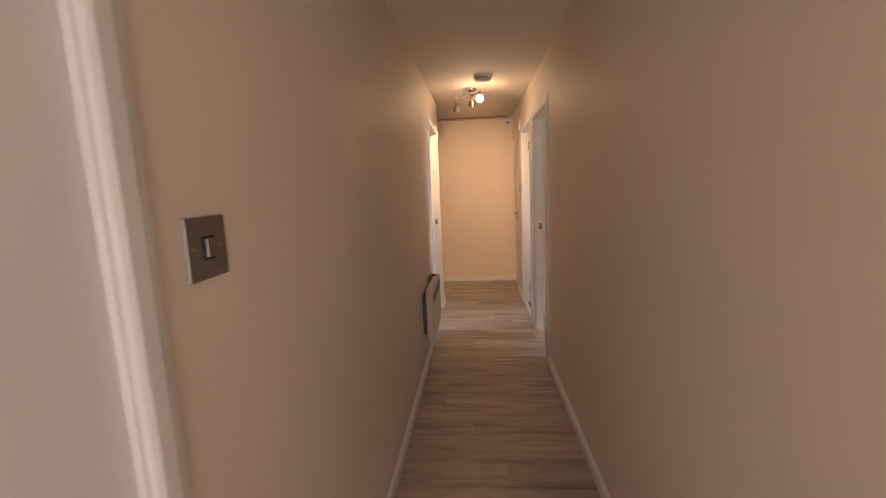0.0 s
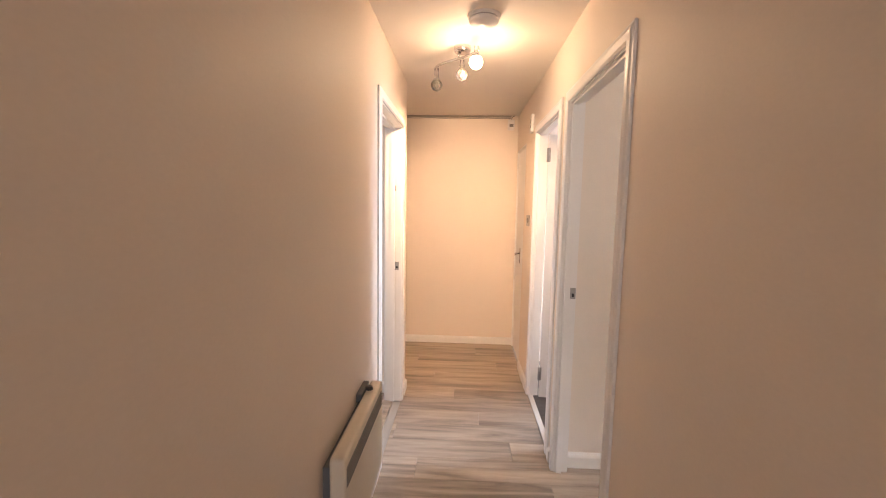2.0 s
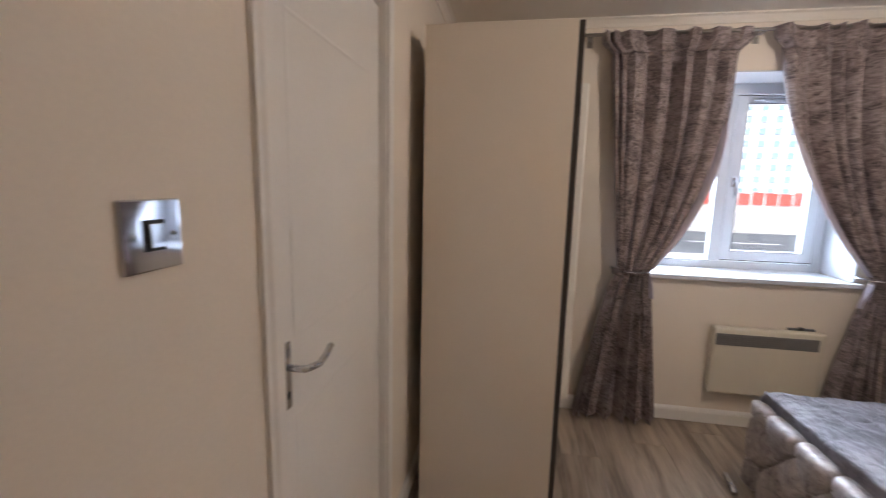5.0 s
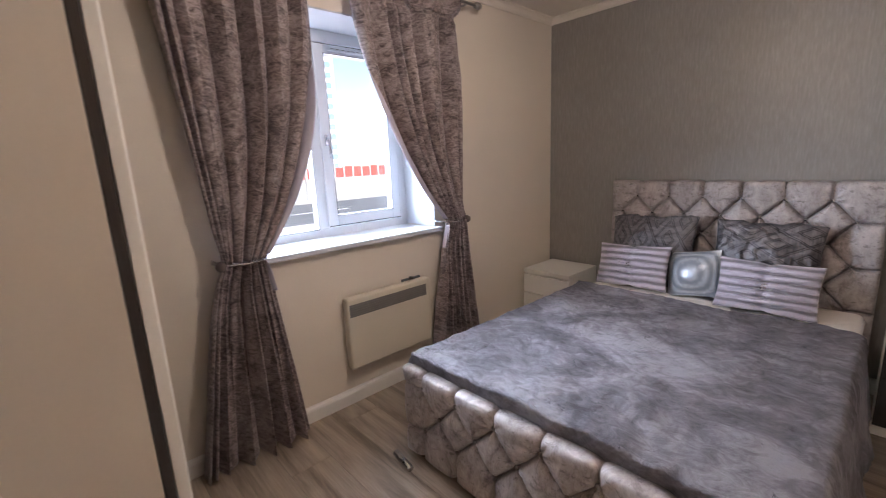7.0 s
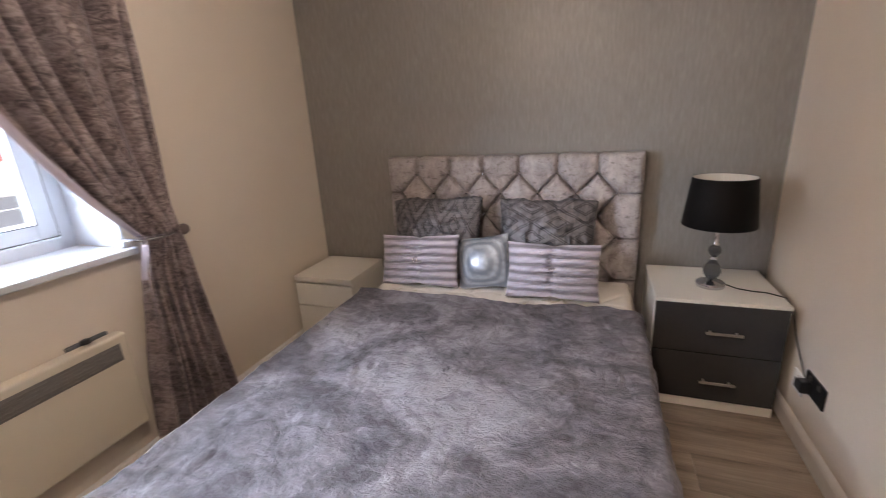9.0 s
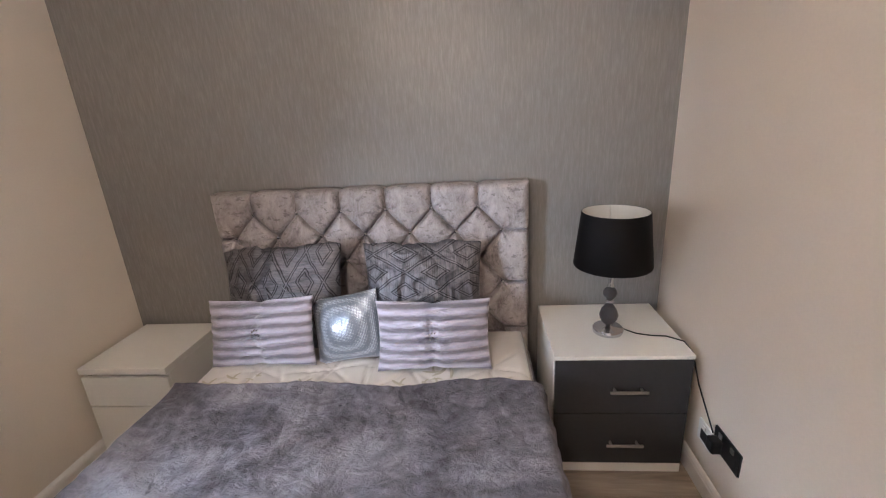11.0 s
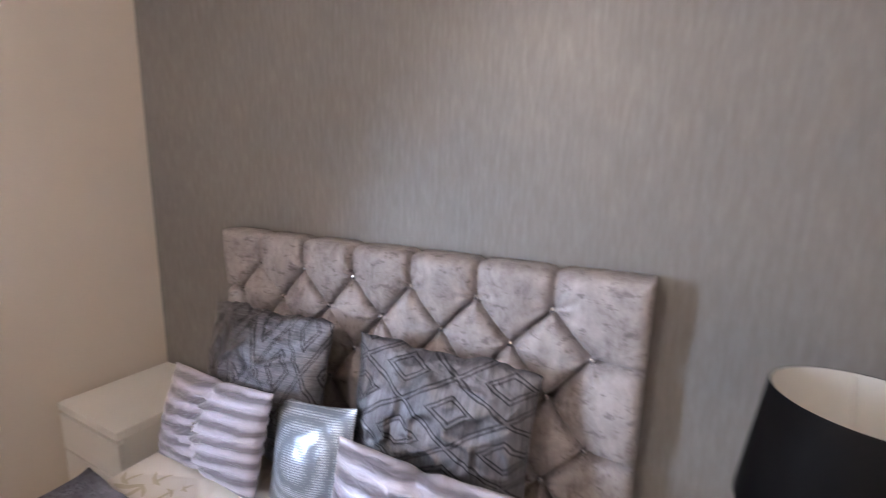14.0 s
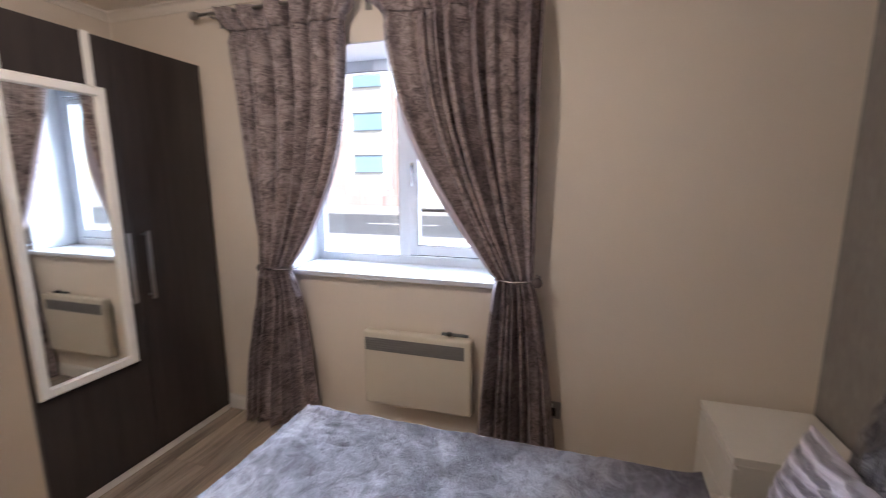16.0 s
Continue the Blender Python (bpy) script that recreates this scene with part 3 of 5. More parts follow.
d5 = flush_door("cupboard_door", 0.55, Matrix.Translation((0.447, 5.15, 0)) @ pose(0, 0, 0, 0, 0, 90) @ pose(0, -0.0, 0), "cream white closed cupboard door with lever handle at the hallway end")
d5.matrix_basis = Matrix.Translation((0.447, 5.70, 0)) @ pose(0, 0, 0, 0, 0, -90)
lever(d5, 0.33, 0.0, 1.0, -1, 1)
od = thing("open_door", (0, 0, 0), "white flush door standing open into the far room on brushed hinges", "door")
od.matrix_basis = pose(0.512, 4.538, 0.008, 0, 0, -6)
boxes("leaf", [(0.003, 0.743, -0.036, 0, 0, 1.98)], GLOSS, od, bevel=0.002)
for hz in (0.186, 1.834):
    hg = boxes("hinge", [(-0.012, 0.016, -0.039, -0.0365, hz - 0.05, hz + 0.05)], BRUSHED, od, "brushed steel butt hinge")
    tube("knuckle", [(0.0, -0.042, hz - 0.05), (0.0, -0.042, hz + 0.05)], 0.006, BRUSHED, hg)

# ---------- hallway things ----------
def switch_plate(name, at, rz, label, w=0.088, h=0.088, rockers=1, finish=CHROME, category="light switch", blank=False):
    """Wall plate that faces local -y."""
    s = thing(name, at, label, category, "wall switches", rz=rz)
    boxes("plate", [(-w / 2, w / 2, -0.006, 0, -h / 2, h / 2)], finish, s, bevel=0.002)
    if blank:
        return s
    boxes("rocker_frame", [(-0.013 * rockers - 0.002, 0.013 * rockers + 0.002, -0.0075, -0.0062, -0.019, 0.019)], BLACKPL, s)
    for k in range(rockers):
        x = (k - (rockers - 1) / 2) * 0.026
        boxes("rocker", [(x - 0.010, x + 0.010, -0.012, -0.0077, -0.015, 0.015)], finish, s, bevel=0.001)
    for sx in (-1, 1):
        r = Matrix.Rotation(radians(90), 4, "X")
        lathe("screw", [(0.0, 0.0015), (0.0035, 0.001), (0.0035, 0.0)], BRUSHED, s, at=(sx * w * 0.34, -0.006, 0), seg=10, rot=r)
    return s


switch_plate("light_switch", (0.860, 3.645, 1.361), 0, "square polished chrome switch plate with one rocker on the cream wall")
switch_plate("light_switch", (-0.54, 0.158, 1.353), 90, "square brushed steel double switch on the hallway wall", 0.10, 0.10, 1, BRUSHED)
switch_plate("light_switch", (0.435, 4.86, 1.352), -90, "brushed steel double switch beside the far doorway", 0.146, 0.09, 2, BRUSHED)
switch_plate("light_switch", (-0.812, 4.50, 1.36), 0, "brushed grey steel blank switch plate in the side room", 0.09, 0.09, 1, BRUSHED, blank=True)

bx = thing("door_chime", (0.435, 4.78, 2.115), "small white door chime box high on the hallway wall", "door chime", rz=-90)
boxes("case", [(-0.04, 0.04, -0.022, 0, -0.07, 0.07)], WHITEPL, bx, bevel=0.004)
boxes("grille_slot", [(-0.02, 0.02, -0.0235, -0.022, 0.01 * k - 0.002, 0.01 * k + 0.002) for k in range(-3, 4)], GRILL, bx)

tr = thing("cable_trunking", (-0.5, 5.7485, 2.352), "thin grey cable trunking along the top of the hallway wall", "trunking")
boxes("channel", [(-1.2, 0.86, -0.016, 0, 0, 0.016)], GREYTRUNK, tr, bevel=0.002)
tube("loose_cable", [(-1.1 + 1.96 * k / 24, -0.010, -0.006 - 0.006 * math.sin(k * 0.9) ** 2) for k in range(25)], 0.0035, GREYTRUNK, tr)

al = thing("alarm_sensor", (0.36, 5.735, 2.28), "small white alarm sensor in the hallway corner", "sensor")
boxes("case", [(-0.035, 0.03, -0.045, 0.015, -0.055, 0.045)], WHITEPL, al, bevel=0.01, seg=3, smooth=False)
boxes("lens", [(-0.022, 0.017, -0.048, -0.045, -0.03, 0.0)], GRILL, al)
tube("cable", [(0.0, 0.0, 0.045), (0.005, -0.01, 0.07), (0.03, 0.0, 0.088)], 0.003, CABLE, al)

sm = thing("smoke_alarm", (-0.02, 3.47, H), "round white smoke alarm on the hallway ceiling", "smoke alarm")
lathe("base", [(0, -0.012), (0.078, -0.012), (0.08, -0.006), (0.08, 0)], WHITEPL, sm, seg=40)
lathe("vent_ring", [(0.066, -0.018), (0.066, -0.012)], GRILL, sm, seg=40)
lathe("cover", [(0, -0.046), (0.03, -0.046), (0.034, -0.042), (0.058, -0.040), (0.070, -0.030), (0.072, -0.018), (0.0, -0.018)], WHITEPL, sm, seg=40)

sp = thing("spotlight_bar", (-0.155, 3.90, H), "chrome ceiling spotlight bar with three glass heads, one lit", "ceiling light")
lathe("ceiling_cup", [(0, -0.03), (0.045, -0.03), (0.05, -0.02), (0.05, 0)], CHROME, sp, at=(0.03, -0.03, 0))
pts = []
for k in range(15):
    u = k / 14
    pts.append((-0.14 + 0.26 * u - 0.025 * math.sin(2 * math.pi * u), 0.15 - 0.33 * u, -0.065))
tube("curved_bar", pts, 0.007, CHROME, sp)
tube("stem", [(0.0, -0.02, -0.065), (0.02, -0.025, -0.02)], 0.008, CHROME, sp)
for k, (hx, hy, hz) in enumerate(((-0.128, 0.145, -0.165), (0.03, 0.01, -0.145), (0.107, -0.17, -0.13))):
    hd = thing("lamp_head", (hx, hy, hz), "", "")
    hd.parent = sp
    tagged(hd, ("clear unlit glass globe on a chrome arm", "clear unlit glass globe on a chrome arm", "glowing glass globe on a chrome arm")[k])
    tube("arm", [(0, 0, 0.036), (-0.012, 0, 0.05), (-0.01, 0, 0.085 if k else 0.10)], 0.005, CHROME, hd)
    tube("arm", [(0, 0, 0.036), (0.012, 0, 0.05), (0.008, 0, 0.085 if k else 0.10)], 0.005, CHROME, hd)
    lathe("socket", [(0, 0.042), (0.018, 0.042), (0.022, 0.03), (0.022, 0.022), (0, 0.022)], CHROME, hd)
    g = lathe("globe", ball(0.036, 1.0), CLEAR if k < 2 else BULB, hd, seg=24)
    if k == 2:
        g.visible_shadow = False
    else:
        lathe("bulb", ball(0.014, 1.3, 8), WHITEPL, hd, seg=12)


bl = thing("ceiling_light", (1.75, 1.95, H), "chrome bedroom ceiling light with a lit frosted globe", "ceiling light")
lathe("ceiling_cup", [(0, -0.03), (0.05, -0.03), (0.055, -0.02), (0.055, 0)], CHROME, bl)
tube("stem", [(0, 0, -0.03), (0, 0, -0.16)], 0.008, CHROME, bl)
gl_ = lathe("globe", ball(0.055, 1.0, 14, -0.21), BULB, bl, seg=24)
gl_.visible_shadow = False


def panel_heater(name, at, rz, label, w, h, d, box_side):
    """Wall heater: local x along the wall, -y into the room, z from its foot."""
    o = thing(name, at, label, "panel heater", "wall panel heaters", rz=rz)
    bm = bmesh.new()
    add_box(bm, 0, w, -d, -d + 0.055, 0, h, bevel=0.012, seg=3)
    link_bm("casing", bm, HEATER, o)
    boxes("backplate", [(0.03, w - 0.03, -d + 0.055, 0, 0.05, h - 0.05)], GREYMETAL, o)
    gr = boxes("grille", [(0.012, w - 0.035, -d - 0.001, -d + 0.004, h - 0.105, h - 0.035)], GRILL, o, "dark grey slotted outlet grille")
    boxes("slat", [(0.014, w - 0.038, -d - 0.004, -d - 0.0012, h - 0.10 + 0.0125 * k, h - 0.095 + 0.0125 * k) for k in range(5)], GRILL, gr)
    bx0 = w - 0.17 if box_side > 0 else 0.03
    cb = boxes("control_box", [(bx0, bx0 + 0.14, -d + 0.056, -0.002, h - 0.03, h + 0.008)], GREYMETAL, o, "grey thermostat box", bevel=0.004)
    r = lathe("dial", [(0, 0.012), (0.016, 0.012), (0.018, 0), (0, 0)], BLACKPL, cb, at=(bx0 + 0.05, -d / 2 - 0.005, h + 0.009), seg=16)
    return o


panel_heater("panel_heater", (-0.54, 2.60, 0.255), 90, "cream wall panel heater with grey grille in the hallway", 0.62, 0.40, 0.085, 1)
panel_heater("panel_heater", (3.10, 2.022, 0.228), -90, "cream wall panel heater with grey grille under the bedroom window", 0.585, 0.408, 0.075, 1)

# ---------- window ----------
wn = thing("window_1", (3.385, 0, 0), "white plastic double window with one opening sash", "window", kind="structure")
Y0, Y1, Z0, Z1 = 1.30, 2.51, 0.90, 2.08
boxes("window_frame", [(0, 0.065, Y0, Y0 + 0.06, Z0, Z1), (0, 0.065, Y1 - 0.05, Y1, Z0, Z1), (0, 0.065, Y0 + 0.06, Y1 - 0.05, Z0, Z0 + 0.075), (0, 0.065, Y0 + 0.06, Y1 - 0.05, Z1 - 0.07, Z1),
                       (0.002, 0.065, 1.887, 1.954, Z0 + 0.075, Z1 - 0.07)], UPVC, wn, bevel=0.004)
sa = boxes("sash", [(-0.012, 0.05, 1.365, 1.43, 0.985, 2.0), (-0.012, 0.05, 1.832, 1.895, 0.985, 2.0), (-0.012, 0.05, 1.43, 1.832, 0.985, 1.045), (-0.012, 0.05, 1.43, 1.832, 1.95, 2.0)], UPVC, wn, bevel=0.005)
boxes("gasket", [(-0.013, -0.0122, 1.43, 1.832, 1.0412, 1.045), (-0.013, -0.0122, 1.43, 1.832, 1.95, 1.9535)], BLACKPL, sa)
boxes("gasket", [(-0.001, -0.0002, 1.954, 2.46, 0.9715, 0.975), (-0.001, -0.0002, 1.954, 2.46, 2.01, 2.0135)], BLACKPL, wn)
boxes("gasket", [(-0.0012, -0.0002, 1.3590, 1.3635, 0.980, 2.005), (-0.0012, -0.0002, 1.3635, 1.8865, 0.9800, 0.9842), (-0.0012, -0.0002, 1.3635, 1.8865, 2.0008, 2.0050)], BLACKPL, wn)
boxes("gasket", [(-0.001, -0.0002, 1.9545, 1.958, 0.975, 2.01), (-0.001, -0.0002, 2.456, 2.4595, 0.975, 2.01)], BLACKPL, wn)
boxes("gasket", [(-0.013, -0.0122, 1.4265, 1.4300, 1.0412, 1.9535), (-0.013, -0.0122, 1.8318, 1.8350, 1.0412, 1.9535)], BLACKPL, sa)
tv = boxes("trickle_vent", [(-0.024, -0.0125, 1.455, 1.808, 1.966, 1.988)], UPVC, sa, "slim white trickle vent", bevel=0.003)
boxes("vent_slot", [(-0.0255, -0.0242, 1.47 + 0.033 * k, 1.495 + 0.033 * k, 1.975, 1.979) for k in range(10)], GRILL, tv)
hn = boxes("window_handle", [(-0.022, -0.012, 1.855, 1.875, 1.45, 1.51)], CHROME, sa, "chrome window handle", bevel=0.002)
for nm, (a, b, c, d_) in (("pane", (1.954, 2.46, 0.975, 2.01)), ("pane", (1.43, 1.832, 1.045, 1.95))):
    p = boxes(nm, [(0.026, 0.030, a, b, c, d_)], GLASS, wn)
    p.visible_shadow = False
boxes("reveal", [(-0.283, -0.0005, Y1 - 0.008, Y1 - 0.0005, Z0 + 0.03, Z1 - 0.0085), (-0.283, -0.0005, Y0 + 0.0005, Y0 + 0.008, Z0 + 0.03, Z1 - 0.0085), (-0.283, -0.0005, Y0 + 0.0005, Y1 - 0.0005, Z1 - 0.008, Z1 - 0.0005)], SILL, wn, "white painted reveal lining")
boxes("window_sill", [(-0.2845, -0.0005, Y0 + 0.009, Y1 - 0.009, Z0 + 0.0005, Z0 + 0.028), (-0.325, -0.2855, Y0 - 0.02, Y1 + 0.02, Z0 + 0.0005, Z0 + 0.028)], SILL, wn, "white painted sill board", bevel=0.006, seg=3)
tube("window_lever", [(3.358, 1.865, 1.49), (3.345, 1.865, 1.485), (3.343, 1.862, 1.43), (3.347, 1.858, 1.38)], 0.007, CHROME).parent = None
lv = bpy.data.objects["window_lever"]
lv.parent = hn
lv.matrix_parent_inverse = Matrix.Translation((-3.385, 0, 0))
for k, (a, b, c, d_) in enumerate(((3.1, 4.1, 0.95, 2.05),)):
    w2 = thing("window_2", (-3.15, 0, 0), "white framed window of the side room", "window", kind="structure")
    boxes("window_frame", [(-0.03, 0.03, a, a + 0.06, c, d_), (-0.03, 0.03, b - 0.06, b, c, d_), (-0.03, 0.03, a + 0.06, b - 0.06, c, c + 0.06), (-0.03, 0.03, a + 0.06, b - 0.06, d_ - 0.06, d_)], UPVC, w2)

# ---------- curtains ----------
def curtain(label, edges, seed, tie_z, inner):
    """edges: rows (z, y low, y high, depth of folds); inner: -1 if the inner edge is the low y one, else 1."""
    o = thing("curtain", (3.03, (edges[0][1] + edges[0][2]) / 2, 0.0), label, "curtain", "curtains at the bedroom window")
    cy = o.location.y
    rnd = random.Random(seed)
    zs = [e[0] for e in edges]

    def at(z):
        for a, b in zip(edges, edges[1:]):
            if b[0] <= z <= a[0]:
                u = (a[0] - z) / (a[0] - b[0])
                return [a[i] + (b[i] - a[i]) * u for i in (1, 2, 3)]
        return list(edges[-1][1:])

    NF = 7
    folds = [rnd.uniform(0.35, 2.0) for _ in range(NF)]
    total = sum(folds)
    cum = [0]
    for f in folds:
        cum.append(cum[-1] + f / total)

    def phase(u):
        for i in range(NF):
            if u <= cum[i + 1] + 1e-9:
                return i + (u - cum[i]) / (cum[i + 1] - cum[i]) if i else (u - cum[0]) / cum[1]
        return float(NF)

    def sheet(name, z_hi, z_lo, rows, mat, u0=0.0, u1=1.0, off=0.0, thick=0.004, lab="", taper=False):
        bm = bmesh.new()
        cols = int(150 * (u1 - u0)) + 2
        grid = []
        for r in range(rows + 1):
            z = z_hi + (z_lo - z_hi) * r / rows
            a, b, dep = at(z)
            row = []
            for c in range(cols + 1):
                u = u0 + (u1 - u0) * c / cols
                if taper:
                    g_ = min(1.0, (r / rows) * 1.6) ** 0.8
                    u = 1 + (u - 1) * g_ if inner > 0 else u * g_
                    u = min(u, 0.999) if (inner > 0 and r == 0) else u
                ph = phase(u)
                near_tie = math.exp(-((z - tie_z) / 0.10) ** 2)
                x = -0.3 * dep + 1.6 * dep * math.sin(2 * math.pi * ph + 0.7 * math.sin(2.1 * z + seed)) * (0.75 + 0.25 * math.sin(ph * 1.7 + seed))
                x += 0.35 * dep * math.sin(2 * math.pi * ph * 2 + 3 * z) + 0.006 * noise.noise(Vector((u * 9, z * 3, seed)))
                x += 0.004 * noise.noise(Vector((u * 30, z * 9, seed))) - 0.035 * near_tie - 0.025 * math.exp(-((z - tie_z - 0.18) / 0.18) ** 2) * math.sin(math.pi * u)
                x += 0.030 * noise.noise(Vector((u * 2.6, z * 1.3, seed + 4))) * (1 - near_tie) * (1.6 if z < tie_z else 0.8)
                y = a + (b - a) * u + 0.008 * math.sin(2 * math.pi * ph * 2) * (1 - near_tie)
                zz = z + (0.012 * math.sin(2 * math.pi * ph) + 0.02 * noise.noise(Vector((u * 3, 5, seed))) if r == rows and z_lo < 0.2 else 0)
                row.append(bm.verts.new((x + off, y - cy, max(zz, 0.008))))
            grid.append(row)
        for r0, r1 in zip(grid, grid[1:]):
            for c in range(cols):
                bm.faces.new((r0[c], r0[c + 1], r1[c + 1], r1[c]))
        ob = link_bm(name, bm, mat, o, lab, True)
        md = ob.modifiers.new("thick", "SOLIDIFY")
        md.thickness, md.offset = thick, 0.0
        return ob

    sheet("drape", 2.175, tie_z, 70, CURTAIN)
    sheet("tail", tie_z - 0.001, 0.012, 56, CURTAIN)
    sheet("header_frill", 2.275, 2.165, 8, CURTAIN, off=-0.012, lab="gathered pencil pleat heading")
    if inner < 0:
        sheet("lining", 1.80, tie_z + 0.02, 40, LINING, -0.02, 0.05, -0.004, 0.003, "pale lilac lining at the inner edge", True)
        sheet("lining", tie_z - 0.02, tie_z - 0.16, 16, LINING, -0.01, 0.07, -0.002, 0.003, "pale lilac lining below the tieback")
    else:
        sheet("lining", 1.80, tie_z + 0.02, 40, LINING, 0.95, 1.035, -0.004, 0.003, "pale lilac lining at the inner edge", True)
        sheet("lining", tie_z - 0.02, tie_z - 0.16, 16, LINING, 0.93, 1.01, -0.002, 0.003, "pale lilac lining below the tieback")
    a, b, dep = at(tie_z)
    tb = tube("tieback", [(0.066, a - cy - 0.012, tie_z + 0.004), (0.03, a - cy - 0.02, tie_z), (-0.05, a - cy - 0.004, tie_z - 0.002), (-0.072, (a + b) / 2 - cy, tie_z - 0.006), (-0.05, b - cy + 0.004, tie_z - 0.002), (0.03, b - cy + 0.02, tie_z), (0.066, b - cy + 0.012, tie_z + 0.004)], 0.006, CHROME, o, "thin silver metal tieback")
    hy = (a - cy - 0.02) if inner > 0 else (b - cy + 0.005)
    lathe("holdback_knob", [(0, 0.03), (0.018, 0.026), (0.024, 0.012), (0.022, 0.0), (0.008, -0.006), (0.008, -0.10), (0, -0.10)], KNOB, o, "round brown wooden holdback knob", at=(-0.035, hy, tie_z - 0.004), seg=18, rot=Matrix.Rotation(radians(-90), 4, "Y"))
    return o


def rows_of(top_lo, top_hi, tie_lo, tie_hi, tie_z, bot_lo, bot_hi, inner, power, mid_out):
    out = [(2.30, top_lo - 0.06, top_hi + 0.06, 0.030), (2.215, top_lo - 0.045, top_hi + 0.045, 0.026), (2.17, top_lo + 0.005, top_hi - 0.005, 0.014), (2.15, top_lo + 0.01, top_hi - 0.01, 0.016)]
    n = 22
    for k in range(1, n + 1):
        u = k / n
        z = 2.16 + (tie_z - 2.16) * u
        w_in, w_out = u ** power, u ** 1.1
        if inner < 0:
            lo, hi = top_lo + 0.01 + (tie_lo - top_lo - 0.01) * w_in, top_hi - 0.01 + (tie_hi - top_hi + 0.01) * w_out
        else:
            lo, hi = top_lo + 0.01 + (tie_lo - top_lo - 0.01) * w_out, top_hi - 0.01 + (tie_hi - top_hi + 0.01) * w_in
        out.append((z, lo, hi, 0.034 - 0.018 * u ** 3))
    for k in range(1, 15):
        u = k / 14
        w = u ** 0.75
        out.append((tie_z + (0.0 - tie_z) * u, tie_lo + (bot_lo - tie_lo) * w, tie_hi + (bot_hi - tie_hi) * w, 0.016 + 0.026 * u ** 0.7))
    return out


curtain("mauve brown crushed velvet curtain tied back beside the wardrobe", rows_of(2.06, 2.72, 2.425, 2.60, 0.948, 2.30, 2.79, -1, 2.6, 0), 3, 0.948, -1)
curtain("mauve brown crushed velvet curtain tied back beside the plain wall", rows_of(1.135, 1.872, 1.15, 1.315, 0.968, 1.01, 1.42, 1, 1.75, 0), 8, 0.968, 1)

rd = thing("curtain_rod", (3.015, 1.95, 2.262), "thin dark metal curtain rod with end finials on wall brackets", "curtain rod")
tube("pole", [(0, -0.98, 0), (0, 0.96, 0)], 0.009, BRUSHED, rd, seg=14)
for sy in (-0.98, 0.96):
    s = 1 if sy > 0 else -1
    lathe("finial", [(0, 0), (0.016, 0.002), (0.020, 0.016), (0.020, 0.036), (0.014, 0.05), (0, 0.052)], BRUSHED, rd, at=(0, sy, 0), rot=Matrix.Rotation(radians(-90 * s), 4, "X"), seg=16)
for sy in (-0.90, 0.02, 0.88):
    bk = tube("bracket", [(0, sy, -0.012), (0.04, sy, -0.012), (0.083, sy, -0.012)], 0.006, BRUSHED, rd)
    boxes("bracket_plate", [(0.079, 0.0845, sy - 0.015, sy + 0.015, -0.045, 0.02)], BRUSHED, bk)


# ---------- wardrobe and mirror ----------
wr = thing("wardrobe", (2.118, 2.985, 0), "tall wardrobe with cream sides, dark wood doors and slim metal handles", "wardrobe")
WW, WD, WH = 0.945, 0.595, 2.035
boxes("side_panel", [(0, 0.02, 0.022, WD, 0, WH)], CREAMPANEL, wr, bevel=0.0015)
boxes("side_panel", [(WW - 0.02, WW, 0.022, WD, 0, WH)], CREAMPANEL, wr, bevel=0.0015)
boxes("top_panel", [(0.0205, WW - 0.0205, 0.022, WD, WH - 0.022, WH)], CREAMPANEL, wr)
boxes("back_panel", [(0.0205, WW - 0.0205, WD - 0.008, WD - 0.002, 0.05, WH - 0.023)], CREAMPANEL, wr)
boxes("plinth", [(0.001, WW - 0.001, 0.004, 0.024, 0, 0.036)], LACQ, wr, "pale plinth strip")
for k, (a, b) in enumerate(((0.001, WW / 2 - 0.0015), (WW / 2 + 0.0015, WW - 0.001))):
    dr = boxes("door", [(a, b, 0.0, 0.0205, 0.039, WH - 0.004)], WENGE, wr, "dark wenge wood door", bevel=0.001)
    hx = (b - 0.045) if k == 0 else (a + 0.045)
    hd = tube("handle", [(hx, -0.001, 0.86), (hx, -0.03, 0.86), (hx, -0.03, 1.16), (hx, -0.001, 1.16)], 0.006, BRUSHED, dr, "brushed steel bar handle")
    boxes("handle_face", [(hx - 0.011, hx + 0.011, -0.036, -0.029, 0.84, 1.175)], BRUSHED, hd, bevel=0.002)

mr = thing("hanging_mirror", (2.118, 2.985, 0), "white framed tall mirror hung over the dark wardrobe door", "mirror")
x0, x1, z0, z1 = 0.010, 0.410, 0.555, 1.812
fb = bmesh.new()
prof = [(0, 0), (0, -0.022), (0.006, -0.027), (0.034, -0.024), (0.040, -0.014), (0.040, -0.006)]
rings = []
for cx, cz, dx, dz in ((x0, z0, 1, 1), (x1, z0, -1, 1), (x1, z1, -1, -1), (x0, z1, 1, -1)):
    rings.append([fb.verts.new((cx + dx * p, q - 0.004, cz + dz * p)) for p, q in prof])
for i in range(4):
    a, b = rings[i], rings[(i + 1) % 4]
    for k in range(len(prof) - 1):
        fb.faces.new((a[k], a[k + 1], b[k + 1], b[k]))
link_bm("frame", fb, LACQ, mr, "white moulded frame")
boxes("backing", [(x0 + 0.002, x1 - 0.002, -0.009, -0.003, z0 + 0.002, z1 - 0.002)], LACQ, mr)
boxes("mirror_glass", [(x0 + 0.038, x1 - 0.038, -0.0125, -0.0098, z0 + 0.038, z1 - 0.038)], MIRROR, mr)
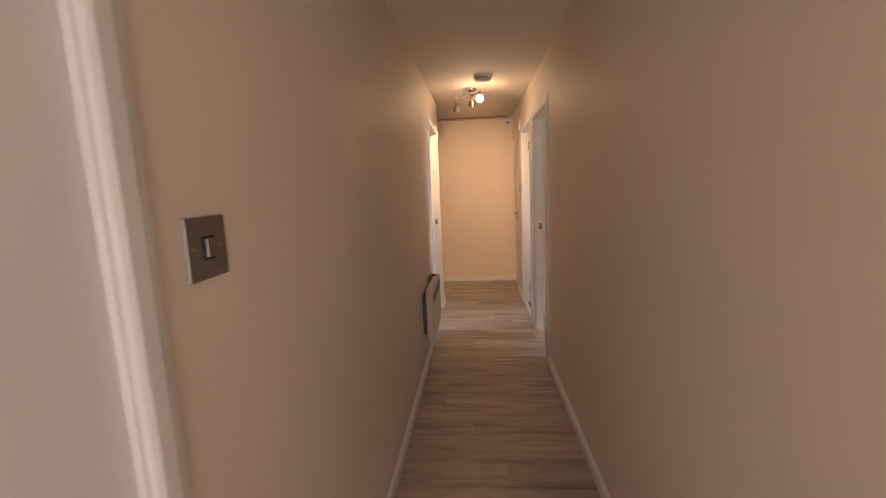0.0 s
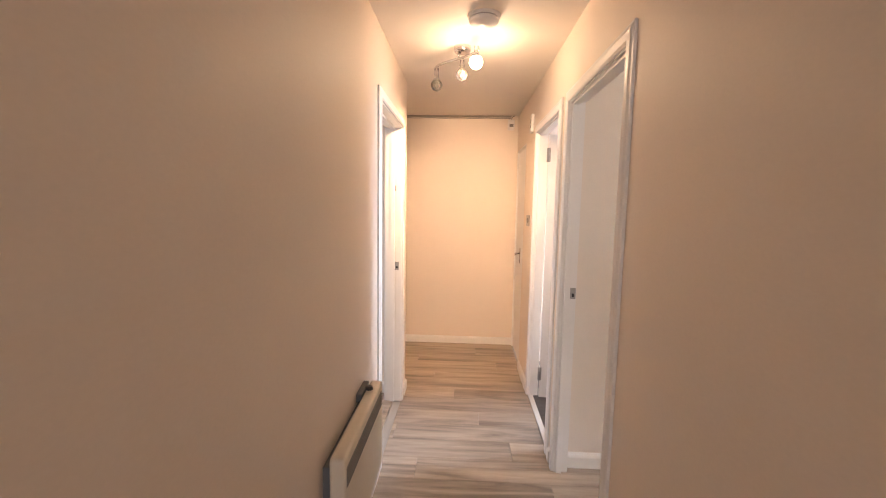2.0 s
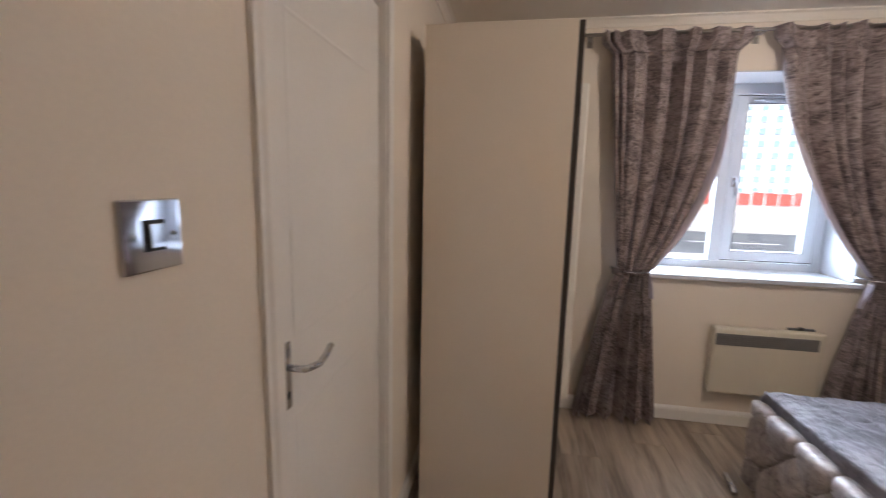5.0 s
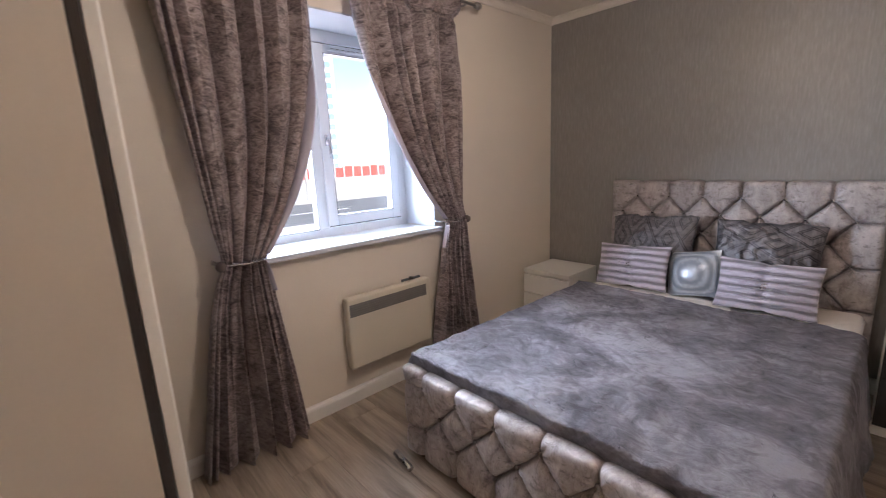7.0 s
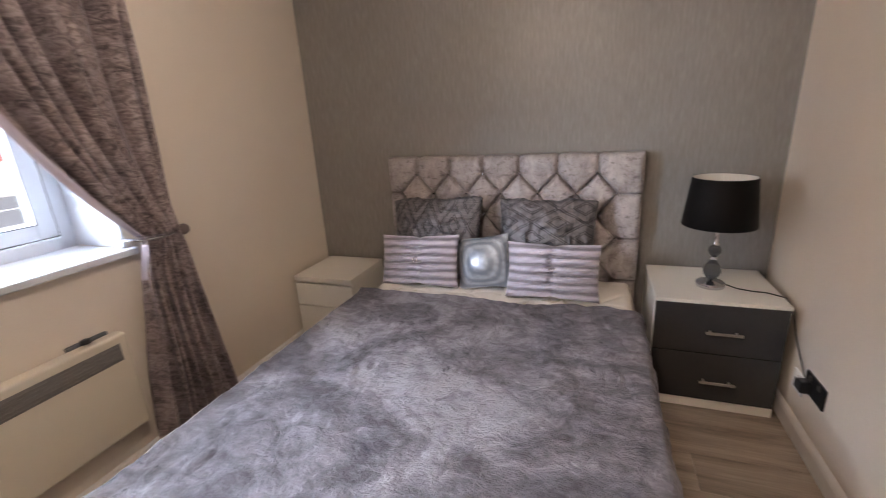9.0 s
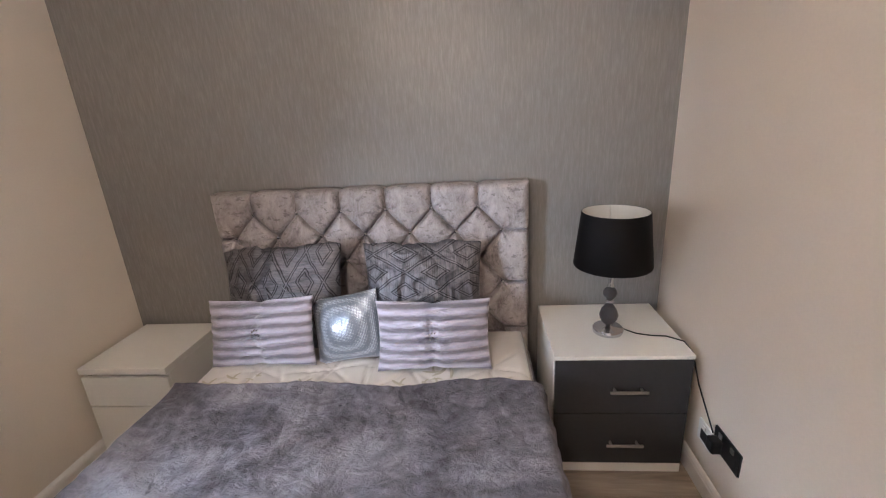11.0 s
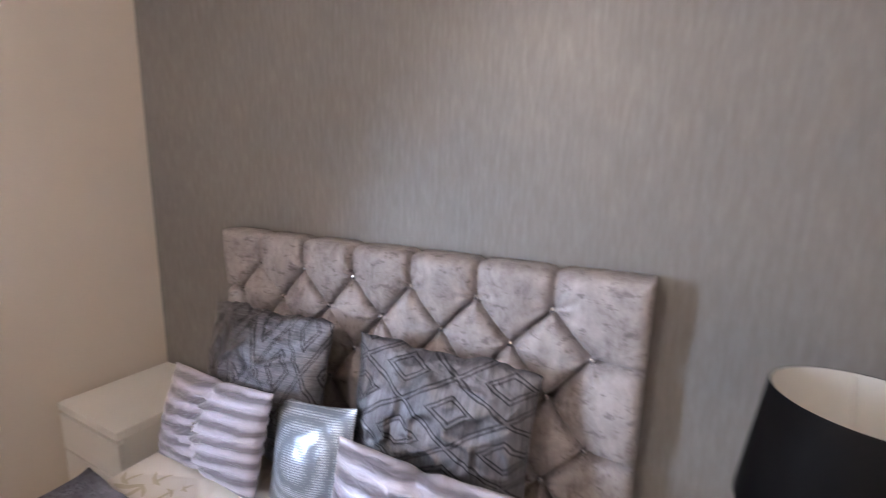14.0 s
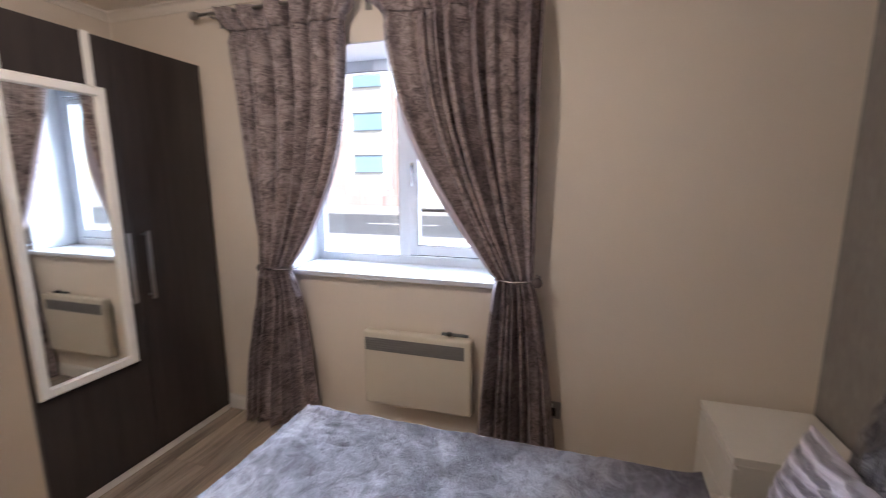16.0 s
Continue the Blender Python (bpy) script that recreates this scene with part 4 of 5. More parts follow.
for hx in (0.05, 0.37):
    boxes("door_hook", [(hx - 0.018, hx + 0.018, -0.0028, -0.0008, z1 - 0.03, WH + 0.0025), (hx - 0.018, hx + 0.018, -0.0028, 0.024, WH + 0.0005, WH + 0.0025)], LACQ, mr, "pale metal over-door hook")


# ---------- bed ----------
def tufted(name, w, h, depth, studs, spacing, row_h, mat, parent, label, bottom_round=False):
    """Button-tufted panel that faces local +y: x 0..w, z 0..h."""
    nx, nz = int(w / 0.0038), int(h / 0.0038)
    pts = [(x, z) for x, z in studs]
    creases = []
    for (x, z) in pts:
        for dx in (-1, 1):
            for (x2, z2) in pts:
                if abs(x2 - x - dx * spacing / 2) < spacing * 0.12 and abs(z2 - z + row_h) < row_h * 0.35:
                    creases.append((x, z, x2, z2))
    top = max(z for x, z in pts)
    for (x, z) in pts:
        if abs(z - top) < 0.02:
            creases.append((x, z, x, h))
        if x < spacing * 0.6:
            creases.append((x, z, -0.1, z))
        if x > w - spacing * 0.6:
            creases.append((x, z, w + 0.1, z))
    low = min(z for x, z in pts)
    for (x, z) in pts:
        if abs(z - low) < 0.02:
            creases.append((x, z, x, -0.1))
    X, Z = np.meshgrid(np.linspace(0, w, nx + 1), np.linspace(0, h, nz + 1))
    d = np.full(X.shape, 9.0)
    for x1, z1, x2, z2 in creases:
        vx, vz = x2 - x1, z2 - z1
        t = np.clip(((X - x1) * vx + (Z - z1) * vz) / (vx * vx + vz * vz), 0, 1)
        d = np.minimum(d, np.hypot(X - x1 - t * vx, Z - z1 - t * vz))
    s = np.full(X.shape, 9.0)
    for x, z in pts:
        s = np.minimum(s, np.hypot(X - x, Z - z))
    yy = depth - 0.030 * np.exp(-(d / 0.0052) ** 1.3) - 0.014 * np.exp(-(s / 0.016)) - 0.013 * np.exp(-(d / 0.030)) - 0.008 * np.exp(-(s / 0.05))
    fold = np.zeros(X.shape)
    for k, (x, z) in enumerate(pts):
        r = np.hypot(X - x, Z - z) + 1e-6
        fold += np.exp(-(r / 0.035)) * (1 - np.exp(-(r / 0.008))) * np.sin(np.arctan2(Z - z, X - x) * 9 + k * 1.7)
    yy += 0.0085 * fold
    edge = np.minimum(np.minimum(X, w - X), h - Z)
    edge = np.clip(edge, 0, 0.035)
    yy -= 0.035 * (1 - np.sqrt(np.clip(1 - ((0.035 - edge) / 0.035) ** 2, 0, 1))) * 0.8
    Zt = Z - 0.014 * np.exp(-(d / 0.013)) * np.exp(-((h - Z) / 0.03))
    bm = bmesh.new()
    vs = [[bm.verts.new((X[j, i], yy[j, i], Zt[j, i])) for i in range(nx + 1)] for j in range(nz + 1)]
    for j in range(nz):
        for i in range(nx):
            bm.faces.new((vs[j][i], vs[j][i + 1], vs[j + 1][i + 1], vs[j + 1][i]))
    border = [vs[0][i] for i in range(nx + 1)] + [vs[j][nx] for j in range(1, nz + 1)] + [vs[nz][i] for i in range(nx - 1, -1, -1)] + [vs[j][0] for j in range(nz - 1, 0, -1)]
    back = [bm.verts.new((v.co.x, 0.0, v.co.z)) for v in border]
    n = len(border)
    for i in range(n):
        bm.faces.new((border[i], border[(i + 1) % n], back[(i + 1) % n], back[i]))
    bm.faces.new(back)
    return link_bm(name, bm, mat, parent, label, True)


bed = thing("bed", (1.115, 0.0, 0.0), "double bed with champagne crushed velvet headboard and footboard, diamante buttons", "bed")
BW = 1.405
hs = []
for i in range(6):
    hs += [(0.217 + 0.2025 * i, 1.041 - 0.30), (0.217 + 0.2025 * i, 0.810 - 0.30), (0.217 + 0.2025 * i, 0.575 - 0.30)]
for i in range(7):
    hs += [(0.116 + 0.2025 * i, 0.932 - 0.30), (0.116 + 0.2025 * i, 0.692 - 0.30), (0.116 + 0.2025 * i, 0.46 - 0.30)]
hb = tufted("headboard", BW, 0.842, 0.098, hs, 0.2025, 0.117, HEADVELVET, bed, "deep buttoned champagne velvet headboard")
hb.location = (0, 0.005, 0.30)
for lx in (0.10, BW - 0.18):
    boxes("headboard_leg", [(lx, lx + 0.08, 0.02, 0.05, 0, 0.31)], BLACKPL, bed)
def stud_mesh(r, mat=DIAMANTE):
    bm = bmesh.new()
    bmesh.ops.create_icosphere(bm, subdivisions=2, radius=r)
    for v in bm.verts:
        v.co.y *= 0.6
    me = bpy.data.meshes.new("diamante_button")
    bm.to_mesh(me)
    bm.free()
    me.materials.append(mat)
    return me


SM = stud_mesh(0.009)
for x, z in hs:
    if z + 0.30 < 0.56:
        continue
    st = new("diamante_button", SM)
    st.parent = hb
    st.location = (x, 0.070, z)
BM = stud_mesh(0.010, BUTTON)
fs = []
for i in range(7):
    fs += [(0.10 + 0.2025 * i, 0.325), (0.10 + 0.2025 * i, 0.115)]
for i in range(6):
    fs += [(0.20 + 0.2025 * i, 0.22)]
fb_ = tufted("footboard", BW + 0.03, 0.40, 0.085, [(x, z) for x, z in fs], 0.2025, 0.105, HEADVELVET, bed, "low buttoned champagne velvet footboard")
fb_.location = (-0.015, 1.975, 0.04)
for x, z in fs:
    st = new("button", BM)
    st.parent = fb_
    st.location = (x, 0.057, z)
boxes("side_rail", [(0.0, 0.026, 0.11, 1.97, 0.10, 0.36)], HEADVELVET, bed, "velvet covered side rail", bevel=0.012, seg=3)
boxes("side_rail", [(BW - 0.026, BW, 0.11, 1.97, 0.10, 0.36)], HEADVELVET, bed, "velvet covered side rail", bevel=0.012, seg=3)
boxes("base", [(0.05, BW - 0.05, 0.11, 1.965, 0.13, 0.224)], BLACKPL, bed)
for x in (0.04, BW - 0.07):
    for y in (0.16, 2.00):
        lathe("foot", [(0, 0), (0.022, 0), (0.022, 0.10 if y < 1 else 0.045), (0, 0.10 if y < 1 else 0.045)], CHROME, bed, "short chrome foot", at=(x + 0.015, y, 0), seg=16)
tube("chrome_bar", [(1.30, 2.125, 0.022), (1.43, 2.105, 0.022)], 0.016, CHROME, bed, "short chrome tube foot at the bed corner", seg=14)

mt = thing("mattress", (1.145, 0.105, 0.225), "cream mattress with gold leaf damask pattern on the bed", "mattress")
MW, ML, MH = 1.345, 1.86, 0.248
X, Y = np.meshgrid(np.linspace(0, MW, 166), np.linspace(0, ML, 214))
bm = bmesh.new()
tops = []
tufts = [(0.32 * (i + 1) if j % 2 == 0 else 0.16 + 0.32 * i, 0.15 + 0.15 * j) for j in range(12) for i in range(3 if j % 2 == 0 else 4)]
T = np.zeros(X.shape)
for tx, ty in tufts:
    rr_ = np.hypot(X - tx, Y - ty) + 1e-6
    ang_ = np.arctan2(Y - ty, X - tx)
    T += 1.1 * np.exp(-(rr_ / 0.045)) + 1.1 * np.exp(-(rr_ / 0.11)) * (1 - np.exp(-(rr_ / 0.012))) * np.exp(-np.abs(np.sin(ang_ * 3 + tx * 7)) / 0.2)
e = np.clip(np.minimum(np.minimum(X, MW - X), np.minimum(Y, ML - Y)), 0, 0.05)
ZZ = MH - 0.021 * T - 0.05 * (1 - np.sqrt(np.clip(1 - ((0.05 - e) / 0.05) ** 2, 0, 1)))
vs = [[bm.verts.new((X[j, i], Y[j, i], ZZ[j, i])) for i in range(166)] for j in range(214)]
for j in range(213):
    for i in range(165):
        bm.faces.new((vs[j][i], vs[j][i + 1], vs[j + 1][i + 1], vs[j + 1][i]))
border = [vs[0][i] for i in range(166)] + [vs[j][165] for j in range(1, 214)] + [vs[213][i] for i in range(164, -1, -1)] + [vs[j][0] for j in range(212, 0, -1)]
low = [bm.verts.new((v.co.x, v.co.y, 0.0)) for v in border]
for i in range(len(border)):
    bm.faces.new((border[i], border[(i + 1) % len(border)], low[(i + 1) % len(border)], low[i]))
bm.faces.new(low)
link_bm("ticking", bm, TICKING, mt, smooth=True)
for z in (0.012, MH - 0.045):
    c = 0.012
    tube("piping", [(0, c, z), (0, ML - c, z), (c, ML, z), (MW - c, ML, z), (MW, ML - c, z), (MW, c, z), (MW - c, 0, z), (c, 0, z), (0, c, z)], 0.006, HEM, mt)

def ticking_z(x, y):
    i, j = min(165, max(0, round(x / MW * 165))), min(213, max(0, round(y / ML * 213)))
    return float(ZZ[max(0, j - 1):j + 2, max(0, i - 1):i + 2].max())


for sx, sy, turn in ((1.20, 0.40, 0.5), (0.90, 0.43, 0.2), (0.52, 0.44, 0.35), (0.13, 0.43, 0.1), (0.33, 0.30, 0.9)):
    sb = bmesh.new()
    leaves = [(0.0, 0.0, 0.0, 0.05)]
    for k in range(7):
        u = -0.075 + 0.025 * k
        leaves.append((u, 2.5 * u * u, 0.9 if k % 2 else -0.9, 0.048 - 0.026 * abs(u) / 0.075))
        leaves.append((u + 0.012, 2.5 * u * u, 2.3 if k % 2 else -2.2, 0.038 - 0.016 * abs(u) / 0.075))
    for lx, ly, ang, ln in leaves:
        ring = []
        for q in range(10):
            w = 2 * math.pi * q / 10
            px, py = ln * 0.5 * (1 + math.cos(w)), ln * 0.085 * math.sin(w) + 0.15 * ln * math.sin(math.pi * (1 + math.cos(w)) / 2)
            qx, qy = 1.75 * (lx + px * math.cos(ang) - py * math.sin(ang)), 1.75 * (ly + px * math.sin(ang) + py * math.cos(ang))
            rx_, ry_ = sx + qx * math.cos(turn) - qy * math.sin(turn), sy + qx * math.sin(turn) + qy * math.cos(turn)
            ring.append((rx_, ry_))
        cx_, cy_ = sum(p[0] for p in ring) / 10, sum(p[1] for p in ring) / 10
        c0 = sb.verts.new((cx_, cy_, ticking_z(cx_, cy_) + 0.003))
        rv = [sb.verts.new((x, y, ticking_z(x, y) + 0.0012)) for x, y in ring]
        for q in range(10):
            sb.faces.new((c0, rv[q], rv[(q + 1) % 10]))
    link_bm("embroidered_sprig", sb, SPRIG, mt, "beige embroidered leaf sprig", True)

# throw: runs across from the west hang, over the mattress, to the short east hang
th = thing("velvet_throw", (1.145, 0.0, 0.474), "grey crushed velvet throw spread over the bed, with a pale hem", "throw")
NU, NV = 300, 260


def throw_pt(u, v):
    """u across from the west hem to the east hem, v from the head edge to the foot edge."""
    west, top, east = 0.34, MW + 0.012, 0.06
    total = west + top + east
    s = u * total
    wob = 0.030 * noise.noise(Vector((u * 4, 1.3, 0.2))) + 0.014 * math.sin(u * 17)
    y_head = 0.565 + wob + 0.05 * max(0, 1 - s / west)
    length = 1.975 - y_head
    foot_hang = 0.085
    q = v * (length + foot_hang)
    y, dz = (y_head + q, 0.0) if q < length else (1.975 + 0.006, -(q - length))
    if q < length and q > length - 0.05:
        dz = -0.02 * ((q - length + 0.05) / 0.05) ** 2
    r = 0.035
    if s < west:
        hang = west - s
        flare = 0.085 * (hang / west) ** 1.3 * (0.6 + 0.4 * v)
        x, z = -r * 0.5 - flare - 0.012 * math.sin(y * 15) * hang / west, -hang
        if hang < r:
            x, z = -r * 0.5 * (hang / r), -hang * (hang / r)
    elif s < west + top:
        x, z = s - west, 0.0
    else:
        hang = s - west - top
        x, z = MW + 0.025 + 0.02 * hang / east, -hang
        if hang < r:
            x, z = MW + 0.012 + 0.013 * (hang / r), -hang * (hang / r)
    wr_ = 0.014 * noise.noise(Vector((x * 3.0, y * 3.0, 2.0))) + 0.012 * noise.noise(Vector((x * 8.0 + 1.2 * math.sin(y * 7), y * 6.0, 4.0))) + 0.007 * noise.noise(Vector((x * 22.0 + 2 * noise.noise(Vector((x * 4, y * 4, 1))), y * 17.0, 6.0))) + 0.004 * math.sin(34 * (x + 0.25 * math.sin(3.1 * y)) + 9 * noise.noise(Vector((x * 2.2, y * 2.2, 5.0)))) * max(0.0, noise.noise(Vector((x * 3.1, y * 2.7, 12.0))) + 0.15)
    wr_ += 0.007 * math.exp(-(((math.sin(5.2 * x + 2.6 * math.sin(2.3 * y) + 1.1)) / 0.16) ** 2)) * max(0.0, 0.35 + noise.noise(Vector((x * 2.0, y * 2.0, 21.0))))
    wr_ += 0.010 * max(0, noise.noise(Vector((x * 5.0 + 1.5 * y, y * 2.0, 9.0)))) ** 1.2
    if s < west:
        x -= abs(wr_) * 1.5
    else:
        z += abs(wr_)
    lip = math.exp(-((q - length) / 0.05) ** 2)
    z += 0.012 * math.exp(-(q / 0.02)) + 0.014 * lip
    y += 0.02 * lip
    return (x, y, z + dz + 0.010)


bm = bmesh.new()
g = [[bm.verts.new(throw_pt(i / NU, j / NV)) for i in range(NU + 1)] for j in range(NV + 1)]
for j in range(NV):
    for i in range(NU):
        bm.faces.new((g[j][i], g[j][i + 1], g[j + 1][i + 1], g[j + 1][i]))
tb_ = link_bm("cloth", bm, SPREAD, th, smooth=True)
md = tb_.modifiers.new("thick", "SOLIDIFY")
md.thickness, md.offset = 0.008, 1.0
tube("hem", [Vector(throw_pt(0.978, j / 90 * 0.96)) + Vector((0.008, 0, 0.006)) for j in range(91)], 0.0055, HEM, th, "pale fleece hem", seg=8)


# ---------- cushions ----------
def cushion(name, w, h, t, m, mat, label, ruched=False, brooch=False, brooch_z=0.0):
    o = thing(name, (0, 0, 0), label, "cushion", "cushions on the bed")
    o.matrix_basis = m
    nx, nz = (120, 110) if ruched else (96, 84)
    bm = bmesh.new()
    sides = []
    for sgn in (-1, 1):
        g = []
        for j in range(nz + 1):
            row = []
            for i in range(nx + 1):
                a, b = 2 * i / nx - 1, 2 * j / nz - 1
                body = max(0.0, (1 - abs(a) ** 2.1)) ** 0.62 * max(0.0, (1 - abs(b) ** 2.1)) ** 0.62
                if mat is SEQUIN:
                    body = ((1 - a * a) * (1 - b * b)) ** 0.8
                x = a * w / 2 * (1 - 0.055 * (1 - b * b))
                z = b * h / 2 * (1 - 0.07 * (1 - a * a))
                if t > 0.125:
                    z += 0.016 * b * (noise.noise(Vector((a * 2.6, 1.0, w * 23))) + 0.5 * noise.noise(Vector((a * 8.0, 4.0, w * 13)))) - 0.02 * max(0, b) ** 2 * abs(a) ** 5
                y = sgn * t / 2 * body
                if ruched:
                    pinch = math.exp(-(a / 0.11) ** 2)
                    z *= 1 - 0.06 * pinch
                    y *= 1 - 0.42 * pinch
                    fan = z * (1 - 0.16 * math.exp(-(a / 0.25) ** 2)) + 0.006 * noise.noise(Vector((a * 4, b * 2, w * 13)))
                    y += sgn * body ** 0.35 * 0.014 * abs(math.sin(math.pi * fan / 0.042)) ** 0.6
                    y += sgn * body * (0.003 * math.sin(2 * math.pi * z / 0.021 + 4 * a) + 0.007 * math.exp(-(a / 0.3) ** 2) * math.sin(2 * math.pi * z / 0.028 + 5 * a + 3 * noise.noise(Vector((a * 3, b * 3, w * 9)))) + 0.012 * noise.noise(Vector((a * 4, b * 13, w * 31)))  + 0.006 * math.exp(-(a / 0.35) ** 2) * noise.noise(Vector((a * 22, b * 14, w * 11))))
                y += sgn * body * (0.25 if mat is SEQUIN else 1.0) * (0.012 * noise.noise(Vector((a * 2.3, b * 2.1, w * 17 + sgn))) + (0.0 if ruched else 0.014) * noise.noise(Vector((a * 6.3, b * 5.1, w * 7 + sgn))) * (0.4 + abs(a) ** 2 + abs(b) ** 2)
                                  + (0.0 if ruched or mat is SEQUIN else 0.012) * (1 - abs(noise.noise(Vector((a * 3.1 + b, b * 4.3 - a, w * 3)))) * 5 if abs(noise.noise(Vector((a * 3.1 + b, b * 4.3 - a, w * 3)))) < 0.2 else 0.0))
                edge = (i in (0, nx)) or (j in (0, nz))
                row.append((x, 0.0 if edge else y, z, edge))
            g.append(row)
        sides.append(g)
    shared = {}
    vv = []
    for k, gg in enumerate(sides):
        lay = []
        for j, row in enumerate(gg):
            line = []
            for i, (x, y, z, edge) in enumerate(row):
                if edge:
                    if (i, j) not in shared:
                        shared[(i, j)] = bm.verts.new((x, 0, z))
                    line.append(shared[(i, j)])
                else:
                    line.append(bm.verts.new((x, y, z)))
            lay.append(line)
        vv.append(lay)
    for lay in vv:
        for j in range(nz):
            for i in range(nx):
                bm.faces.new((lay[j][i], lay[j][i + 1], lay[j + 1][i + 1], lay[j + 1][i]))
    link_bm("cover", bm, mat, o, smooth=True)
    if brooch:
        br = thing("brooch", (0, t * 0.36, brooch_z), "", "")
        br.parent = o
        tagged(br, "round diamante brooch")
        for k in range(10):
            r = 0.0 if k == 0 else 0.017
            a = 2 * math.pi * k / 9
            s = new("brooch_stone", SM)
            s.parent = br
            s.location = (r * math.cos(a), 0.006, r * math.sin(a))
            s.scale = (0.62, 0.62, 0.62)
    return o


BASEZ = 0.474
def lean(x, y, h, back, yaw=0.0, roll=0.0, lift=0.0):
    """Pose of a cushion of height h whose foot rests at y and which leans back by that many degrees."""
    return Matrix.Translation((x, y, BASEZ + lift)) @ pose(0, 0, 0, back, 0, 0) @ pose(0, 0, 0, 0, roll, yaw) @ Matrix.Translation((0, 0, h / 2))


cushion("patterned_cushion", 0.54, 0.475, 0.15, lean(2.185, 0.275, 0.47, 12, -2, 0), DIAMOND_UPRIGHT, "dark silver diamond patterned cushion leaning on the headboard")
cushion("patterned_cushion", 0.50, 0.475, 0.16, lean(1.571, 0.275, 0.475, 12, 3, 0), DIAMOND, "dark silver zigzag patterned cushion with glossy satin sheen")
cushion("sequin_cushion", 0.30, 0.285, 0.12, lean(1.868, 0.375, 0.285, 19, -6, 8), SEQUIN, "small silver sequinned cushion between the striped ones")
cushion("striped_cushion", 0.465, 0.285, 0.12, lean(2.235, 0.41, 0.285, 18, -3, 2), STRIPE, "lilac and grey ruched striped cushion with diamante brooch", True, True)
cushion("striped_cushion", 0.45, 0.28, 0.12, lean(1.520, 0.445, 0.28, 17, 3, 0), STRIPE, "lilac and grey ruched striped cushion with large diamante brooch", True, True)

# ---------- bedside furniture ----------
ns = thing("bedside_table", (2.662, 0.02, 0), "white two drawer bedside table in the corner by the bed", "bedside table")
NW, ND, NH = 0.40, 0.405, 0.478
boxes("carcass", [(0, 0.018, 0, ND - 0.02, 0, NH - 0.03), (NW - 0.018, NW, 0, ND - 0.02, 0, NH - 0.03), (0.018, NW - 0.018, 0, 0.012, 0, NH - 0.03), (0.018, NW - 0.018, 0.012, ND - 0.02, 0.03, 0.045)], LACQ, ns, bevel=0.001)
boxes("top", [(0, NW, 0, ND, NH - 0.0295, NH)], LACQ, ns, bevel=0.002)
for z0_, z1_ in ((0.048, 0.282), (0.290, 0.432)):
    boxes("drawer_front", [(0.001, NW - 0.001, ND - 0.0195, ND - 0.002, z0_, z1_)], LACQ, ns, bevel=0.0015)
boxes("drawer_shadow_board", [(0.019, NW - 0.019, ND - 0.05, ND - 0.04, 0.046, NH - 0.031)], LACQ, ns)

ch = thing("bedside_cabinet", (0.557, 0.02, 0), "white bedside cabinet with two dark grey gloss drawers and bar handles", "bedside cabinet")
CW, CD, CH = 0.507, 0.445, 0.54
boxes("carcass", [(0, 0.016, 0, CD - 0.02, 0, CH - 0.016), (CW - 0.016, CW, 0, CD - 0.02, 0, CH - 0.016), (0.016, CW - 0.016, 0, 0.010, 0, CH - 0.016), (0.016, CW - 0.016, CD - 0.035, CD - 0.022, 0, CH - 0.017)], LACQ, ch, bevel=0.001)
boxes("top", [(0, CW, 0, CD - 0.0005, CH - 0.0155, CH)], LACQ, ch, bevel=0.0015)
boxes("plinth", [(0.001, CW - 0.001, CD - 0.0215, CD - 0.008, 0, 0.046)], LACQ, ch)
for z0_, z1_, hz in ((0.050, 0.286, 0.155), (0.290, 0.5235, 0.40)):
    dr = boxes("drawer_front", [(0.004, CW - 0.004, CD - 0.0195, CD, z0_, z1_)], GREYGLOSS, ch, "dark grey gloss drawer front", bevel=0.001)
    hx = 0.233
    hd = boxes("handle", [(hx - 0.07, hx + 0.07, CD + 0.022, CD + 0.029, hz - 0.006, hz + 0.006)], BRUSHED, dr, "slim steel bar handle", bevel=0.002)
    boxes("handle_post", [(hx + s * 0.05 - 0.004, hx + s * 0.05 + 0.004, CD + 0.0005, CD + 0.0215, hz - 0.004, hz + 0.004) for s in (-1, 1)], BRUSHED, hd)

lp = thing("table_lamp", (0.817, 0.275, 0.54), "table lamp with black drum shade and smoked glass ball stem", "table lamp")
lathe("base", [(0, 0), (0.058, 0), (0.060, 0.004), (0.060, 0.018), (0.055, 0.022), (0.012, 0.026), (0.010, 0.034), (0, 0.034)], CHROME, lp, "round chrome base", seg=40)
lathe("glass_ball", [(0.008, 0.034), (0.020, 0.040), (0.034, 0.060), (0.037, 0.078), (0.030, 0.100), (0.016, 0.120), (0.009, 0.130), (0, 0.130)], SMOKED, lp, "smoked glass teardrop")
lathe("collar", [(0, 0.128), (0.012, 0.128), (0.015, 0.133), (0.015, 0.140), (0.012, 0.145), (0, 0.145)], CHROME, lp)
lathe("glass_ball", ball(0.027, 1.0, 14, 0.171), SMOKED, lp, "smoked glass ball")
lathe("stem", [(0, 0.196), (0.013, 0.196), (0.014, 0.204), (0.009, 0.212), (0.009, 0.262), (0.016, 0.266), (0.016, 0.31), (0, 0.31)], CHROME, lp)
sh = lathe("shade", [(0.145, 0.292), (0.1465, 0.296), (0.1235, 0.502), (0.121, 0.505)], SHADEOUT, lp, "tapered black fabric shade", seg=64)
lathe("shade_lining", [(0.1205, 0.504), (0.1435, 0.293)], SHADEIN, lp, "white inner lining", seg=64)
